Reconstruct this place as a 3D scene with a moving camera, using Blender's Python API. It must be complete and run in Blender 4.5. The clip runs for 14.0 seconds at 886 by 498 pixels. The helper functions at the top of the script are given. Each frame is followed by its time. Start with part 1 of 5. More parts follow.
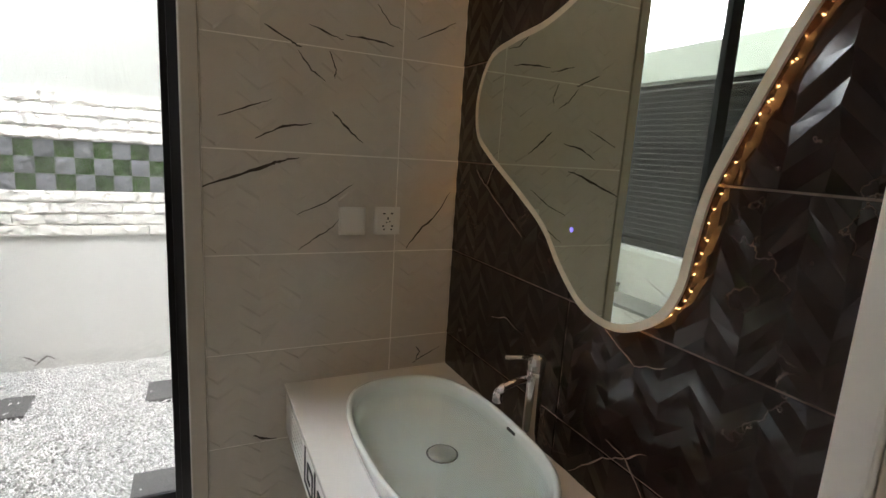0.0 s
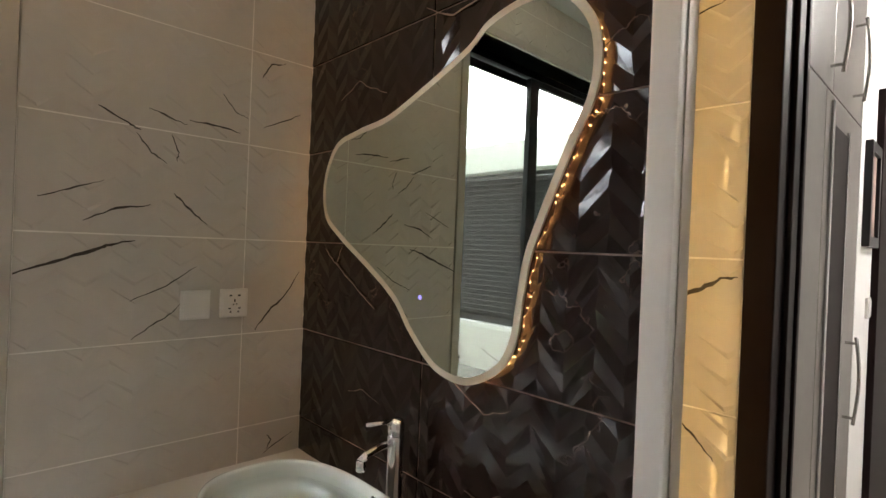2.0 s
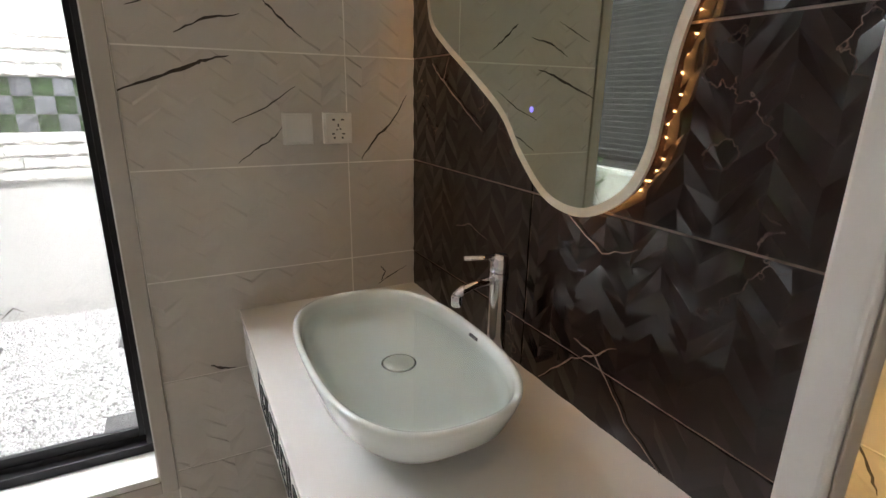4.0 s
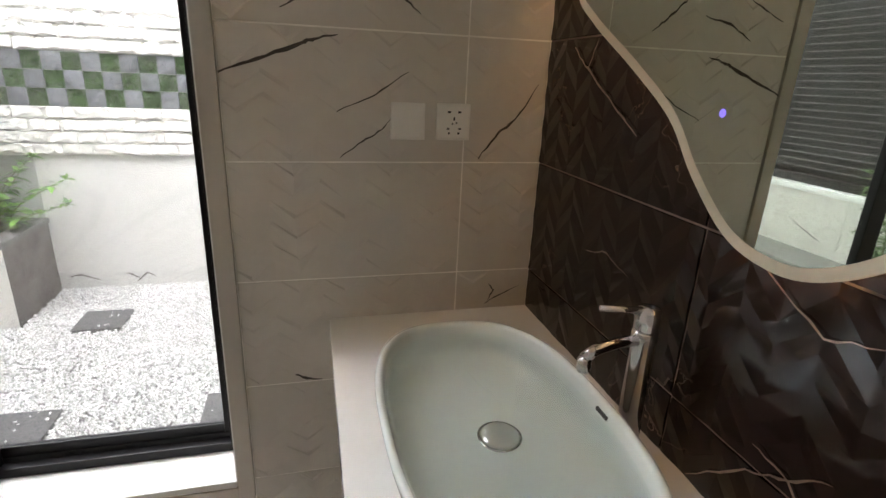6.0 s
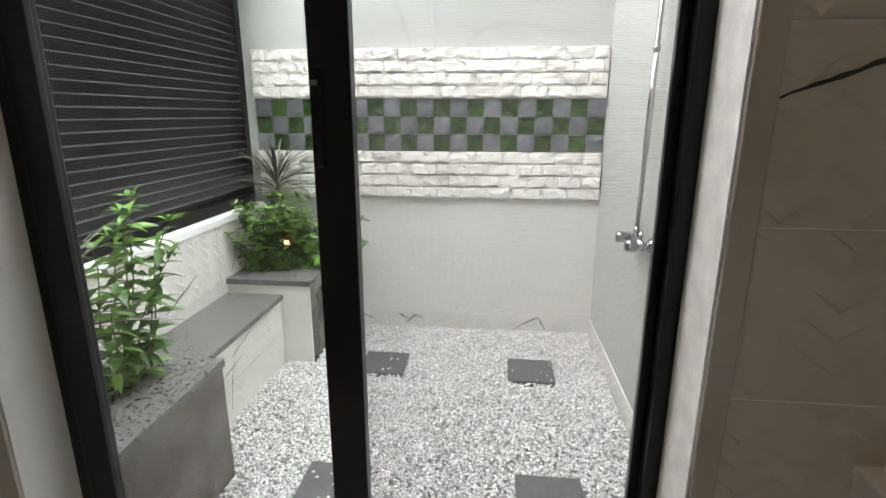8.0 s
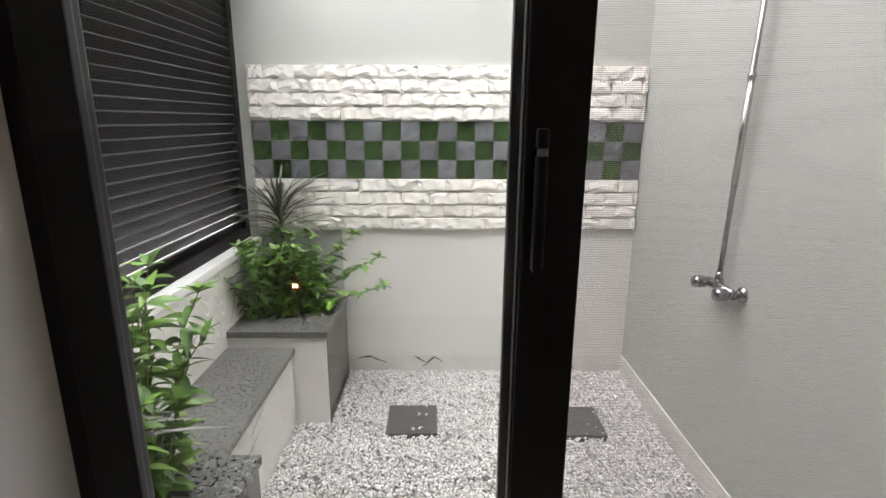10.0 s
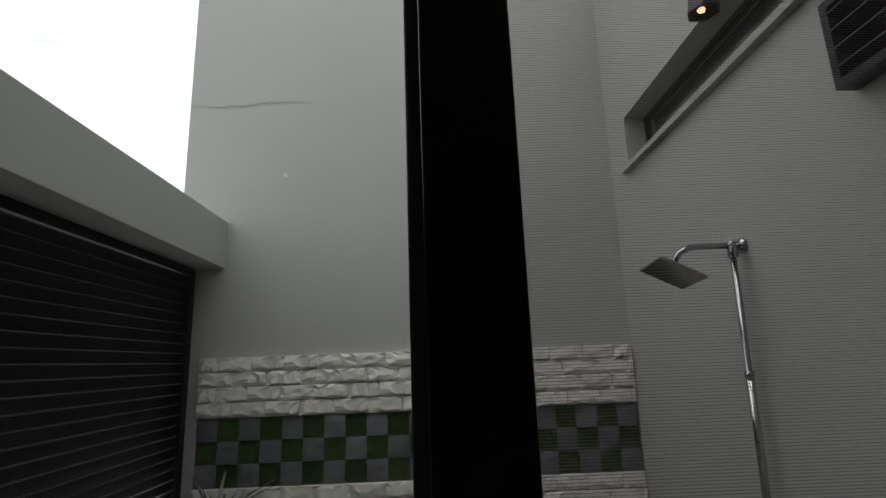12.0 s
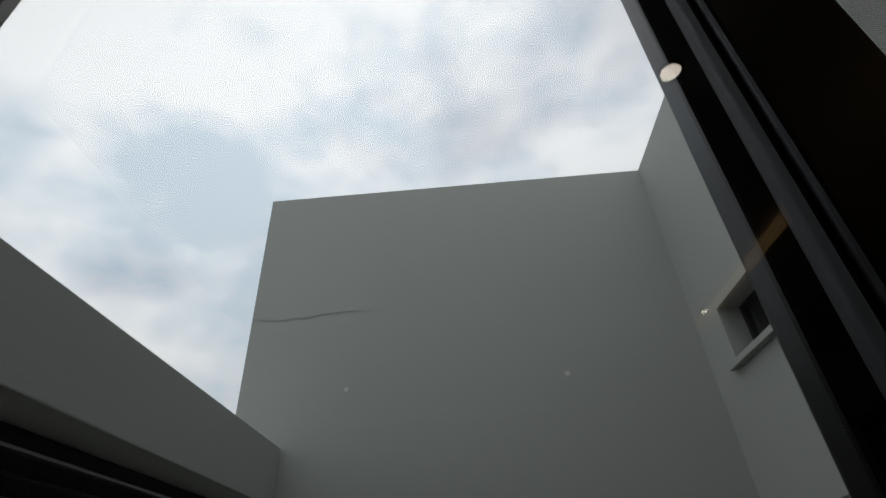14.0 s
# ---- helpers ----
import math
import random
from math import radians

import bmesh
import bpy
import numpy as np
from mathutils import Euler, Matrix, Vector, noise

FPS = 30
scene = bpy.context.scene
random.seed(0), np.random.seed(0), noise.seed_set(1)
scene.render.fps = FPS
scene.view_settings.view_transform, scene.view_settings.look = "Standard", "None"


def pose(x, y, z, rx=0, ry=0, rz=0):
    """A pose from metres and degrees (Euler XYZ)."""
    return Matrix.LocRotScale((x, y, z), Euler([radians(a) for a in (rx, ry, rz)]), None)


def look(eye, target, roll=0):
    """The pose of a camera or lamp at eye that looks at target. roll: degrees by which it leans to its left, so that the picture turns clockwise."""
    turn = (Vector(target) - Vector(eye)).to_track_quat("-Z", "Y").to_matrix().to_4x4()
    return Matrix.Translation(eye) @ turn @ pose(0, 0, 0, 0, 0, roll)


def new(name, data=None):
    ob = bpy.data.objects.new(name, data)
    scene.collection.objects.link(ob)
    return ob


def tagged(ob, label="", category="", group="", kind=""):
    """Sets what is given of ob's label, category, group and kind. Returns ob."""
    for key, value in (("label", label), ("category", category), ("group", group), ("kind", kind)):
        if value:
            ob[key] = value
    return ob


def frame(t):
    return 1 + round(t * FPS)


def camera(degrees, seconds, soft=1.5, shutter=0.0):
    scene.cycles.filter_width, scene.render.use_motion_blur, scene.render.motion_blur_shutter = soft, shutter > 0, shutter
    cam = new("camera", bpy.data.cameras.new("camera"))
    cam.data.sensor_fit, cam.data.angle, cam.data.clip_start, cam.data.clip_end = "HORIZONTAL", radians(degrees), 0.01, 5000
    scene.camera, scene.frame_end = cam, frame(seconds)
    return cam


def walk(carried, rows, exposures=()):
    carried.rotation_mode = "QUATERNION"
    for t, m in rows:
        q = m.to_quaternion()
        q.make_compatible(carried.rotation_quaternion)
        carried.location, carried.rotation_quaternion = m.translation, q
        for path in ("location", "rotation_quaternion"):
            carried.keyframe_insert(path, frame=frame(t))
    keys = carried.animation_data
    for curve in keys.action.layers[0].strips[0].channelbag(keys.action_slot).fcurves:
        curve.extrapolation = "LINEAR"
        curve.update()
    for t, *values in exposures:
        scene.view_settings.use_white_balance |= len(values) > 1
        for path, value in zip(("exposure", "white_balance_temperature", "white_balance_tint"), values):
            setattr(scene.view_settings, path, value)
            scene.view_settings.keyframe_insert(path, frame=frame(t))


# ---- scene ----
cam = camera(81.8, 14.0)
PATH = [
    (0, (-0.799, -1.554, 1.592), (0.068, 0.211, 1.223), 3.6),
    (0.5, (-0.85, -1.605, 1.624), (0.303, 0.016, 1.422), 4.3),
    (1, (-0.859, -1.642, 1.692), (0.451, -0.134, 1.781), 3.5),
    (1.5, (-0.863, -1.646, 1.654), (0.512, -0.205, 1.837), 3.0),
    (2, (-0.883, -1.616, 1.568), (0.498, -0.168, 1.56), 2.3),
    (2.5, (-0.868, -1.596, 1.481), (0.401, -0.089, 1.133), 2.4),
    (3, (-0.816, -1.559, 1.463), (0.339, -0.003, 0.969), 2.1),
    (3.2, (-0.793, -1.54, 1.464), (0.304, 0.05, 0.947), 1.6),
    (5.3, (-0.537, -1.41, 1.457), (0.181, 0.351, 0.839), 2.2),
    (5.5, (-0.555, -1.352, 1.463), (0.161, 0.408, 0.836), 2.3),
    (6, (-0.591, -1.267, 1.468), (-0.106, 0.567, 0.836), 2.5),
    (6.5, (-0.666, -1.239, 1.467), (-0.688, 0.662, 0.847), 1.7),
    (7, (-0.903, -1.143, 1.46), (-0.98, 0.775, 0.896), 1.3),
    (7.5, (-1.079, -1.01, 1.466), (-1.16, 0.919, 0.94), 0.2),
    (8, (-1.196, -0.832, 1.437), (-1.386, 1.093, 0.928), 0.1),
    (8.2, (-1.229, -0.769, 1.429), (-1.481, 1.149, 0.919), 0.1),
    (10.3, (-1.658, -0.48, 1.556), (-1.616, 1.463, 1.085), 0.3),
    (10.5, (-1.631, -0.448, 1.573), (-1.571, 1.518, 1.21), 0.3),
    (11, (-1.572, -0.356, 1.608), (-1.43, 1.638, 1.532), 0.6),
    (11.5, (-1.518, -0.296, 1.729), (-1.329, 1.695, 1.764), 0.6),
    (12, (-1.533, -0.257, 1.749), (-1.485, 1.695, 2.181), -2.1),
    (12.5, (-1.647, -0.194, 1.831), (-1.741, 1.646, 2.61), -4.1),
    (13, (-1.748, -0.086, 1.905), (-1.832, 1.603, 2.973), -4.6),
    (13.5, (-1.767, -0.04, 1.908), (-1.845, 1.584, 3.072), -4.1),
    (14, (-1.708, -0.063, 1.868), (-1.755, 1.578, 3.009), -3.8),
]

# ---- light ----
EXPOSURES = [(0, 3.62, 6500, 10), (0.5, 4.1, 6500, 10), (1, 4.2, 6500, 10), (2, 4.1, 6450, 11), (2.5, 4.08, 6380, 13), (5.5, 4.12, 6400, 12), (6.0, 3.98, 6450, 12), (6.5, 3.78, 6480, 11), (7.0, 3.5, 6520, 10), (7.5, 3.25, 6500, 10), (8.2, 3.15, 6550, 12), (10.3, 2.5, 6720, 18), (11, 1.65, 6700, 19), (11.5, 1.3, 6750, 19), (12, 0.2, 6650, 13), (12.5, -0.45, 6450, 10), (13, -0.85, 6380, 10), (14, -0.85, 6380, 10)]
walk(cam, [(t, look(eye, target, roll)) for t, eye, target, roll in PATH], EXPOSURES)

world = bpy.data.worlds.new("sky")
scene.world = world
world.use_nodes = True
wn, wl = world.node_tree.nodes, world.node_tree.links
wn.clear()
w_out, w_bg = wn.new("ShaderNodeOutputWorld"), wn.new("ShaderNodeBackground")
w_sky = wn.new("ShaderNodeTexSky")
w_sky.sky_type, w_sky.sun_disc = "NISHITA", False
w_sky.sun_elevation, w_sky.sun_rotation = radians(75), radians(-105)
w_scale = wn.new("ShaderNodeVectorMath")
w_scale.operation = "SCALE"
w_scale.inputs["Scale"].default_value = 0.15
w_co, w_map, w_noise, w_ramp = (wn.new(k) for k in ("ShaderNodeTexCoord", "ShaderNodeMapping", "ShaderNodeTexNoise", "ShaderNodeValToRGB"))
w_map.inputs["Scale"].default_value = (1.0, 1.0, 1.6)
w_map.inputs["Location"].default_value = (0.35, 0.1, 0.2)
w_noise.inputs["Scale"].default_value, w_noise.inputs["Detail"].default_value, w_noise.inputs["Roughness"].default_value = 2.2, 5.0, 0.5
w_ramp.color_ramp.elements[0].position, w_ramp.color_ramp.elements[1].position = 0.33, 0.46
w_ramp.color_ramp.elements[0].color = (0.70, 0.70, 0.70, 1)
w_n2, w_shade, w_mix = wn.new("ShaderNodeTexNoise"), wn.new("ShaderNodeValToRGB"), wn.new("ShaderNodeMix")
w_n2.inputs["Scale"].default_value, w_n2.inputs["Detail"].default_value, w_n2.inputs["Roughness"].default_value = 3.0, 8.0, 0.60
w_shade.color_ramp.elements[0].position, w_shade.color_ramp.elements[1].position = 0.40, 0.56
w_shade.color_ramp.elements[0].color = (1.32, 1.48, 1.64, 1)
w_shade.color_ramp.elements[1].color = (2.02, 2.01, 2.03, 1)
w_mix.data_type = "RGBA"
w_dir, w_fall, w_lit = wn.new("ShaderNodeVectorMath"), wn.new("ShaderNodeMapRange"), wn.new("ShaderNodeVectorMath")
w_dir.operation, w_lit.operation = "DOT_PRODUCT", "SCALE"
w_dir.inputs[1].default_value = (-0.242, -0.065, 0.968)
w_fall.inputs[1].default_value, w_fall.inputs[2].default_value = 0.35, 0.85
w_fall.inputs[3].default_value, w_fall.inputs[4].default_value = 0.66, 1.04
wl.new(w_co.outputs["Generated"], w_dir.inputs[0])
wl.new(w_dir.outputs["Value"], w_fall.inputs[0])
wl.new(w_fall.outputs[0], w_lit.inputs["Scale"])
wl.new(w_co.outputs["Generated"], w_map.inputs["Vector"])
wl.new(w_map.outputs[0], w_noise.inputs["Vector"])
wl.new(w_map.outputs[0], w_n2.inputs["Vector"])
wl.new(w_noise.outputs["Fac"], w_ramp.inputs[0])
wl.new(w_n2.outputs["Fac"], w_shade.inputs[0])
wl.new(w_sky.outputs[0], w_scale.inputs[0])
wl.new(w_ramp.outputs[0], w_mix.inputs[0])
wl.new(w_scale.outputs[0], w_mix.inputs[6])
wl.new(w_shade.outputs[0], w_mix.inputs[7])
wl.new(w_mix.outputs[2], w_lit.inputs[0])
wl.new(w_lit.outputs[0], w_bg.inputs["Color"])
wl.new(w_bg.outputs[0], w_out.inputs["Surface"])

sun = new("sun", bpy.data.lights.new("sun", "SUN"))
sun.data.energy, sun.data.angle, sun.data.color = 0.35, radians(40), (1, 0.97, 0.92)
sun.matrix_world = look((-3.0, -0.8, 12.0), (0.0, 0.0, 0.0))


# ---- materials ----
def shader(name, colour, rough=0.5, metal=0.0, vary=0.12, scale=8.0, bump=0.0, bump_scale=60.0, coat=0.0, spec=0.5):
    """A surface with two scales of colour variation and a fine relief. Returns the material and its main nodes."""
    m = bpy.data.materials.new(name)
    m.use_nodes = True
    n, l = m.node_tree.nodes, m.node_tree.links
    b = n["Principled BSDF"]
    b.inputs["Roughness"].default_value, b.inputs["Metallic"].default_value = rough, metal
    b.inputs["Coat Weight"].default_value, b.inputs["Specular IOR Level"].default_value = coat, spec
    geo = n.new("ShaderNodeNewGeometry")
    big, fine, mix = n.new("ShaderNodeTexNoise"), n.new("ShaderNodeTexNoise"), n.new("ShaderNodeMix")
    big.inputs["Scale"].default_value, big.inputs["Detail"].default_value = scale, 5
    fine.inputs["Scale"].default_value, fine.inputs["Detail"].default_value = scale * 9, 4
    l.new(geo.outputs["Position"], big.inputs["Vector"])
    l.new(geo.outputs["Position"], fine.inputs["Vector"])
    add = n.new("ShaderNodeMath")
    add.operation = "MULTIPLY_ADD"
    add.inputs[1].default_value = 0.35
    l.new(fine.outputs["Fac"], add.inputs[0])
    l.new(big.outputs["Fac"], add.inputs[2])
    rng = n.new("ShaderNodeMapRange")
    rng.inputs[1].default_value, rng.inputs[2].default_value = 0.4, 0.95
    l.new(add.outputs[0], rng.inputs[0])
    mix.data_type = "RGBA"
    mix.inputs[6].default_value = tuple(c * (1 - vary) for c in colour) + (1,)
    mix.inputs[7].default_value = tuple(min(1, c * (1 + vary)) for c in colour) + (1,)
    l.new(rng.outputs[0], mix.inputs[0])
    l.new(mix.outputs[2], b.inputs["Base Color"])
    if bump:
        tex, bp = n.new("ShaderNodeTexNoise"), n.new("ShaderNodeBump")
        tex.inputs["Scale"].default_value, tex.inputs["Detail"].default_value = bump_scale, 4
        bp.inputs["Strength"].default_value, bp.inputs["Distance"].default_value = 1.0, bump
        l.new(geo.outputs["Position"], tex.inputs["Vector"])
        l.new(tex.outputs["Fac"], bp.inputs["Height"])
        l.new(bp.outputs[0], b.inputs["Normal"])
    return m


def math_node(n, l, op, a, b=None):
    k = n.new("ShaderNodeMath")
    k.operation = op
    for i, v in enumerate((a, b)):
        if v is None:
            continue
        if isinstance(v, (int, float)):
            k.inputs[i].default_value = v
        else:
            l.new(v, k.inputs[i])
    return k.outputs[0]


def vein_lines(m, colour, scale=3.0, width=0.012, stretch=(1, 1, 1), amount=0.8):
    """Thin wandering veins mixed into the base colour."""
    n, l = m.node_tree.nodes, m.node_tree.links
    b = n["Principled BSDF"]
    old = b.inputs["Base Color"].links[0].from_socket
    geo, mp, warp, add, vor = (n.new(k) for k in ("ShaderNodeNewGeometry", "ShaderNodeMapping", "ShaderNodeTexNoise", "ShaderNodeVectorMath", "ShaderNodeTexVoronoi"))
    mp.inputs["Scale"].default_value = stretch
    mp.inputs["Rotation"].default_value = (0.5, 0.6, 0.3)
    l.new(geo.outputs["Position"], mp.inputs["Vector"])
    warp.inputs["Scale"].default_value, warp.inputs["Detail"].default_value = scale * 1.5, 6
    l.new(mp.outputs[0], warp.inputs["Vector"])
    l.new(mp.outputs[0], add.inputs[0])
    l.new(warp.outputs["Color"], add.inputs[1])
    vor.feature = "DISTANCE_TO_EDGE"
    vor.inputs["Scale"].default_value = scale
    l.new(add.outputs[0], vor.inputs["Vector"])
    r, mask, r2 = n.new("ShaderNodeMapRange"), n.new("ShaderNodeTexNoise"), n.new("ShaderNodeMapRange")
    r.inputs[1].default_value, r.inputs[2].default_value, r.inputs[3].default_value, r.inputs[4].default_value = 0.0, width, amount, 0.0
    l.new(vor.outputs["Distance"], r.inputs[0])
    mask.inputs["Scale"].default_value = scale * 0.9
    l.new(geo.outputs["Position"], mask.inputs["Vector"])
    r2.inputs[1].default_value, r2.inputs[2].default_value = 0.5, 0.6
    l.new(mask.outputs["Fac"], r2.inputs[0])
    mix = n.new("ShaderNodeMix")
    mix.data_type = "RGBA"
    l.new(math_node(n, l, "MULTIPLY", r.outputs[0], r2.outputs[0]), mix.inputs[0])
    l.new(old, mix.inputs[6])
    mix.inputs[7].default_value = (*colour, 1)
    l.new(mix.outputs[2], b.inputs["Base Color"])
    return m


def random_tone(m, amount=0.25):
    """Pieces of one material differ a little, piece by piece."""
    n, l = m.node_tree.nodes, m.node_tree.links
    b = n["Principled BSDF"]
    old = b.inputs["Base Color"].links[0].from_socket
    info, hsv, rng = n.new("ShaderNodeObjectInfo"), n.new("ShaderNodeHueSaturation"), n.new("ShaderNodeMapRange")
    rng.inputs[3].default_value, rng.inputs[4].default_value = 1 - amount, 1 + amount
    l.new(info.outputs["Random"], rng.inputs[0])
    l.new(rng.outputs[0], hsv.inputs["Value"])
    l.new(old, hsv.inputs["Color"])
    l.new(hsv.outputs[0], b.inputs["Base Color"])
    return m


def island_tone(m, amount=0.25):
    n, l = m.node_tree.nodes, m.node_tree.links
    b = n["Principled BSDF"]
    old = b.inputs["Base Color"].links[0].from_socket
    geo, hsv, rng = n.new("ShaderNodeNewGeometry"), n.new("ShaderNodeHueSaturation"), n.new("ShaderNodeMapRange")
    rng.inputs[3].default_value, rng.inputs[4].default_value = 1 - amount, 1 + amount
    l.new(geo.outputs["Random Per Island"], rng.inputs[0])
    l.new(rng.outputs[0], hsv.inputs["Value"])
    l.new(old, hsv.inputs["Color"])
    l.new(hsv.outputs[0], b.inputs["Base Color"])
    return m


def glow(name, colour, strength):
    m = bpy.data.materials.new(name)
    m.use_nodes = True
    b = m.node_tree.nodes["Principled BSDF"]
    b.inputs["Base Color"].default_value = (0.8, 0.8, 0.8, 1)
    b.inputs["Emission Color"].default_value, b.inputs["Emission Strength"].default_value = (*colour, 1), strength
    return m


def ribbed(m, pitch=0.009, depth=0.0001):
    """Fine horizontal combing of a wall tile."""
    n, l = m.node_tree.nodes, m.node_tree.links
    geo, sep, noi = n.new("ShaderNodeNewGeometry"), n.new("ShaderNodeSeparateXYZ"), n.new("ShaderNodeTexNoise")
    l.new(geo.outputs["Position"], sep.inputs[0])
    l.new(geo.outputs["Position"], noi.inputs["Vector"])
    noi.inputs["Scale"].default_value = 14
    wob = math_node(n, l, "MULTIPLY_ADD", noi.outputs["Fac"], 0.03)
    l.new(sep.outputs["Z"], wob.node.inputs[2])
    h = math_node(n, l, "SINE", math_node(n, l, "MULTIPLY", wob, 6.283 / pitch))
    bp = n.new("ShaderNodeBump")
    bp.inputs["Strength"].default_value, bp.inputs["Distance"].default_value = 0.6, depth
    l.new(h, bp.inputs["Height"])
    l.new(bp.outputs[0], n["Principled BSDF"].inputs["Normal"])
    return m


def speckled(m, dark, light, scale):
    """Crystals of two tones over the base colour, as in granite."""
    n, l = m.node_tree.nodes, m.node_tree.links
    b = n["Principled BSDF"]
    geo = n.new("ShaderNodeNewGeometry")
    for tone, size, lo in ((dark, scale, 0.56), (light, scale * 1.6, 0.60)):
        old = b.inputs["Base Color"].links[0].from_socket
        tex, rng, mix = n.new("ShaderNodeTexNoise"), n.new("ShaderNodeMapRange"), n.new("ShaderNodeMix")
        tex.inputs["Scale"].default_value, tex.inputs["Detail"].default_value = size, 2
        rng.inputs[1].default_value, rng.inputs[2].default_value = lo, lo + 0.05
        mix.data_type = "RGBA"
        mix.inputs[7].default_value = (*tone, 1)
        l.new(geo.outputs["Position"], tex.inputs["Vector"])
        l.new(tex.outputs["Fac"], rng.inputs[0])
        l.new(rng.outputs[0], mix.inputs[0])
        l.new(old, mix.inputs[6])
        l.new(mix.outputs[2], b.inputs["Base Color"])
    return m


BEIGE = (0.62, 0.58, 0.53)
M_TILE_X = shader("marble_wall_tile", BEIGE, 0.09, vary=0.07, scale=3, spec=0.45)
M_TILE_Y = shader("marble_wall_tile_side", BEIGE, 0.10, vary=0.07, scale=3, spec=0.45)
M_DARK = vein_lines(shader("dark_marble_tile", (0.017, 0.0095, 0.008), 0.10, vary=0.35, scale=5), (0.42, 0.34, 0.28), 2.6, 0.006, (1, 1.0, 1.0), 0.4)
M_GROUT = shader("grout", (0.84, 0.81, 0.76), 0.85, vary=0.15, scale=20, bump=0.0005)
M_DGROUT = shader("dark_grout", (0.24, 0.18, 0.15), 0.7, vary=0.2, scale=20)
M_VEIN = shader("brown_vein", (0.045, 0.032, 0.025), 0.3, vary=0.5, scale=40)
M_PLASTER = shader("painted_plaster", (0.350, 0.358, 0.330), 0.75, vary=0.035, scale=1.3, bump=0.0006, bump_scale=90)
M_RIB = ribbed(shader("combed_wall_tile", (0.60, 0.59, 0.56), 0.42, vary=0.03, scale=2.5))
M_CEIL = shader("white_ceiling_paint", (0.80, 0.80, 0.79), 0.8, vary=0.02, scale=2, bump=0.0003)
M_WHITEWALL = shader("white_wall_paint", (0.80, 0.79, 0.77), 0.7, vary=0.02, scale=2, bump=0.0003)
M_FLOOR = shader("floor_tile", (0.50, 0.46, 0.41), 0.25, vary=0.12, scale=4)
M_SILL = shader("white_sill_stone", (0.82, 0.82, 0.80), 0.28, vary=0.03, scale=5)
M_TRIM = shader("champagne_trim", (0.52, 0.48, 0.43), 0.38, metal=0.35, vary=0.05, scale=6)
M_POST = shader("white_profile", (0.74, 0.72, 0.69), 0.35, vary=0.03, scale=9)
M_BLACK = shader("black_aluminium", (0.0075, 0.0062, 0.008), 0.36, metal=0.0, vary=0.25, scale=12, bump=0.00005, spec=0.3)
M_GASKET = shader("grey_gasket", (0.035, 0.035, 0.037), 0.6, metal=0.0, vary=0.1, scale=15)
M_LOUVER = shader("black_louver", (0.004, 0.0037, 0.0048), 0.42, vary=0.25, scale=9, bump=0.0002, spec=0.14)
# Paler than the slats: the sky's sheen on their edges, put into the colour.
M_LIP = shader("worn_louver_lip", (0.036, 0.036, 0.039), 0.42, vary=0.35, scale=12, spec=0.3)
M_SKIRT = shader("cream_veined_skirting", (0.56, 0.55, 0.52), 0.3, vary=0.12, scale=9)
M_STONE = random_tone(shader("white_split_stone", (0.67, 0.65, 0.605), 0.85, vary=0.09, scale=14, bump=0.0025, bump_scale=70), 0.06)
M_SLATE = random_tone(shader("grey_slate", (0.105, 0.110, 0.118), 0.62, vary=0.32, scale=16, bump=0.003, bump_scale=55), 0.22)
M_MOSS = random_tone(shader("green_moss", (0.036, 0.078, 0.018), 0.95, vary=0.5, scale=40, bump=0.004, bump_scale=140), 0.2)
M_GRANITE = speckled(shader("grey_granite", (0.115, 0.116, 0.108), 0.26, vary=0.4, scale=40, bump=0.0003, bump_scale=220), (0.020, 0.020, 0.021), (0.34, 0.33, 0.30), 85)
M_GRANITE2 = vein_lines(shader("dark_polished_granite", (0.105, 0.090, 0.080), 0.12, vary=0.55, scale=7), (0.4, 0.36, 0.32), 3.5, 0.004, (1, 1, 1), 0.6)
M_MARBLE_OUT = shader("white_marble_tile", (0.66, 0.645, 0.605), 0.3, vary=0.04, scale=4)
M_MARBLE_OUT_X = shader("white_marble_tile_front", (0.66, 0.645, 0.605), 0.3, vary=0.04, scale=4)
M_STEP = speckled(shader("dark_stepping_granite", (0.050, 0.050, 0.050), 0.5, vary=0.5, scale=40, bump=0.0006, bump_scale=160), (0.02, 0.02, 0.02), (0.15, 0.15, 0.145), 120)
M_SOIL = shader("dark_soil", (0.035, 0.026, 0.018), 0.95, vary=0.5, scale=50, bump=0.006, bump_scale=70)
M_PEBBLE = island_tone(shader("white_pebble", (0.585, 0.58, 0.56), 0.6, vary=0.12, scale=60, bump=0.0006, bump_scale=300), 0.36)
M_BED = shader("gravel_bed", (0.20, 0.195, 0.19), 0.9, vary=0.3, scale=60, bump=0.004, bump_scale=120)
M_COUNTER = shader("white_counter_top", (0.82, 0.80, 0.77), 0.22, vary=0.02, scale=5, spec=0.5)
M_APRON = shader("white_lacquer", (0.80, 0.79, 0.77), 0.35, vary=0.02, scale=6)
M_KEY = shader("black_inlay", (0.02, 0.02, 0.022), 0.35, vary=0.2, scale=20)
M_CERAMIC = shader("white_ceramic", (0.80, 0.85, 0.825), 0.06, vary=0.015, scale=3, coat=0.3)
M_CHROME = shader("chrome", (0.62, 0.62, 0.64), 0.06, metal=1.0, vary=0.04, scale=10)
M_WASTE = shader("pale_waste_cover", (0.62, 0.64, 0.62), 0.2, metal=0.3, vary=0.06, scale=20)
# Chrome with a darker base, standing in for the dark surroundings it mirrors.
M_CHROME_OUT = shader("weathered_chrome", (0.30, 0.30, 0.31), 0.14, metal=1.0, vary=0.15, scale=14)
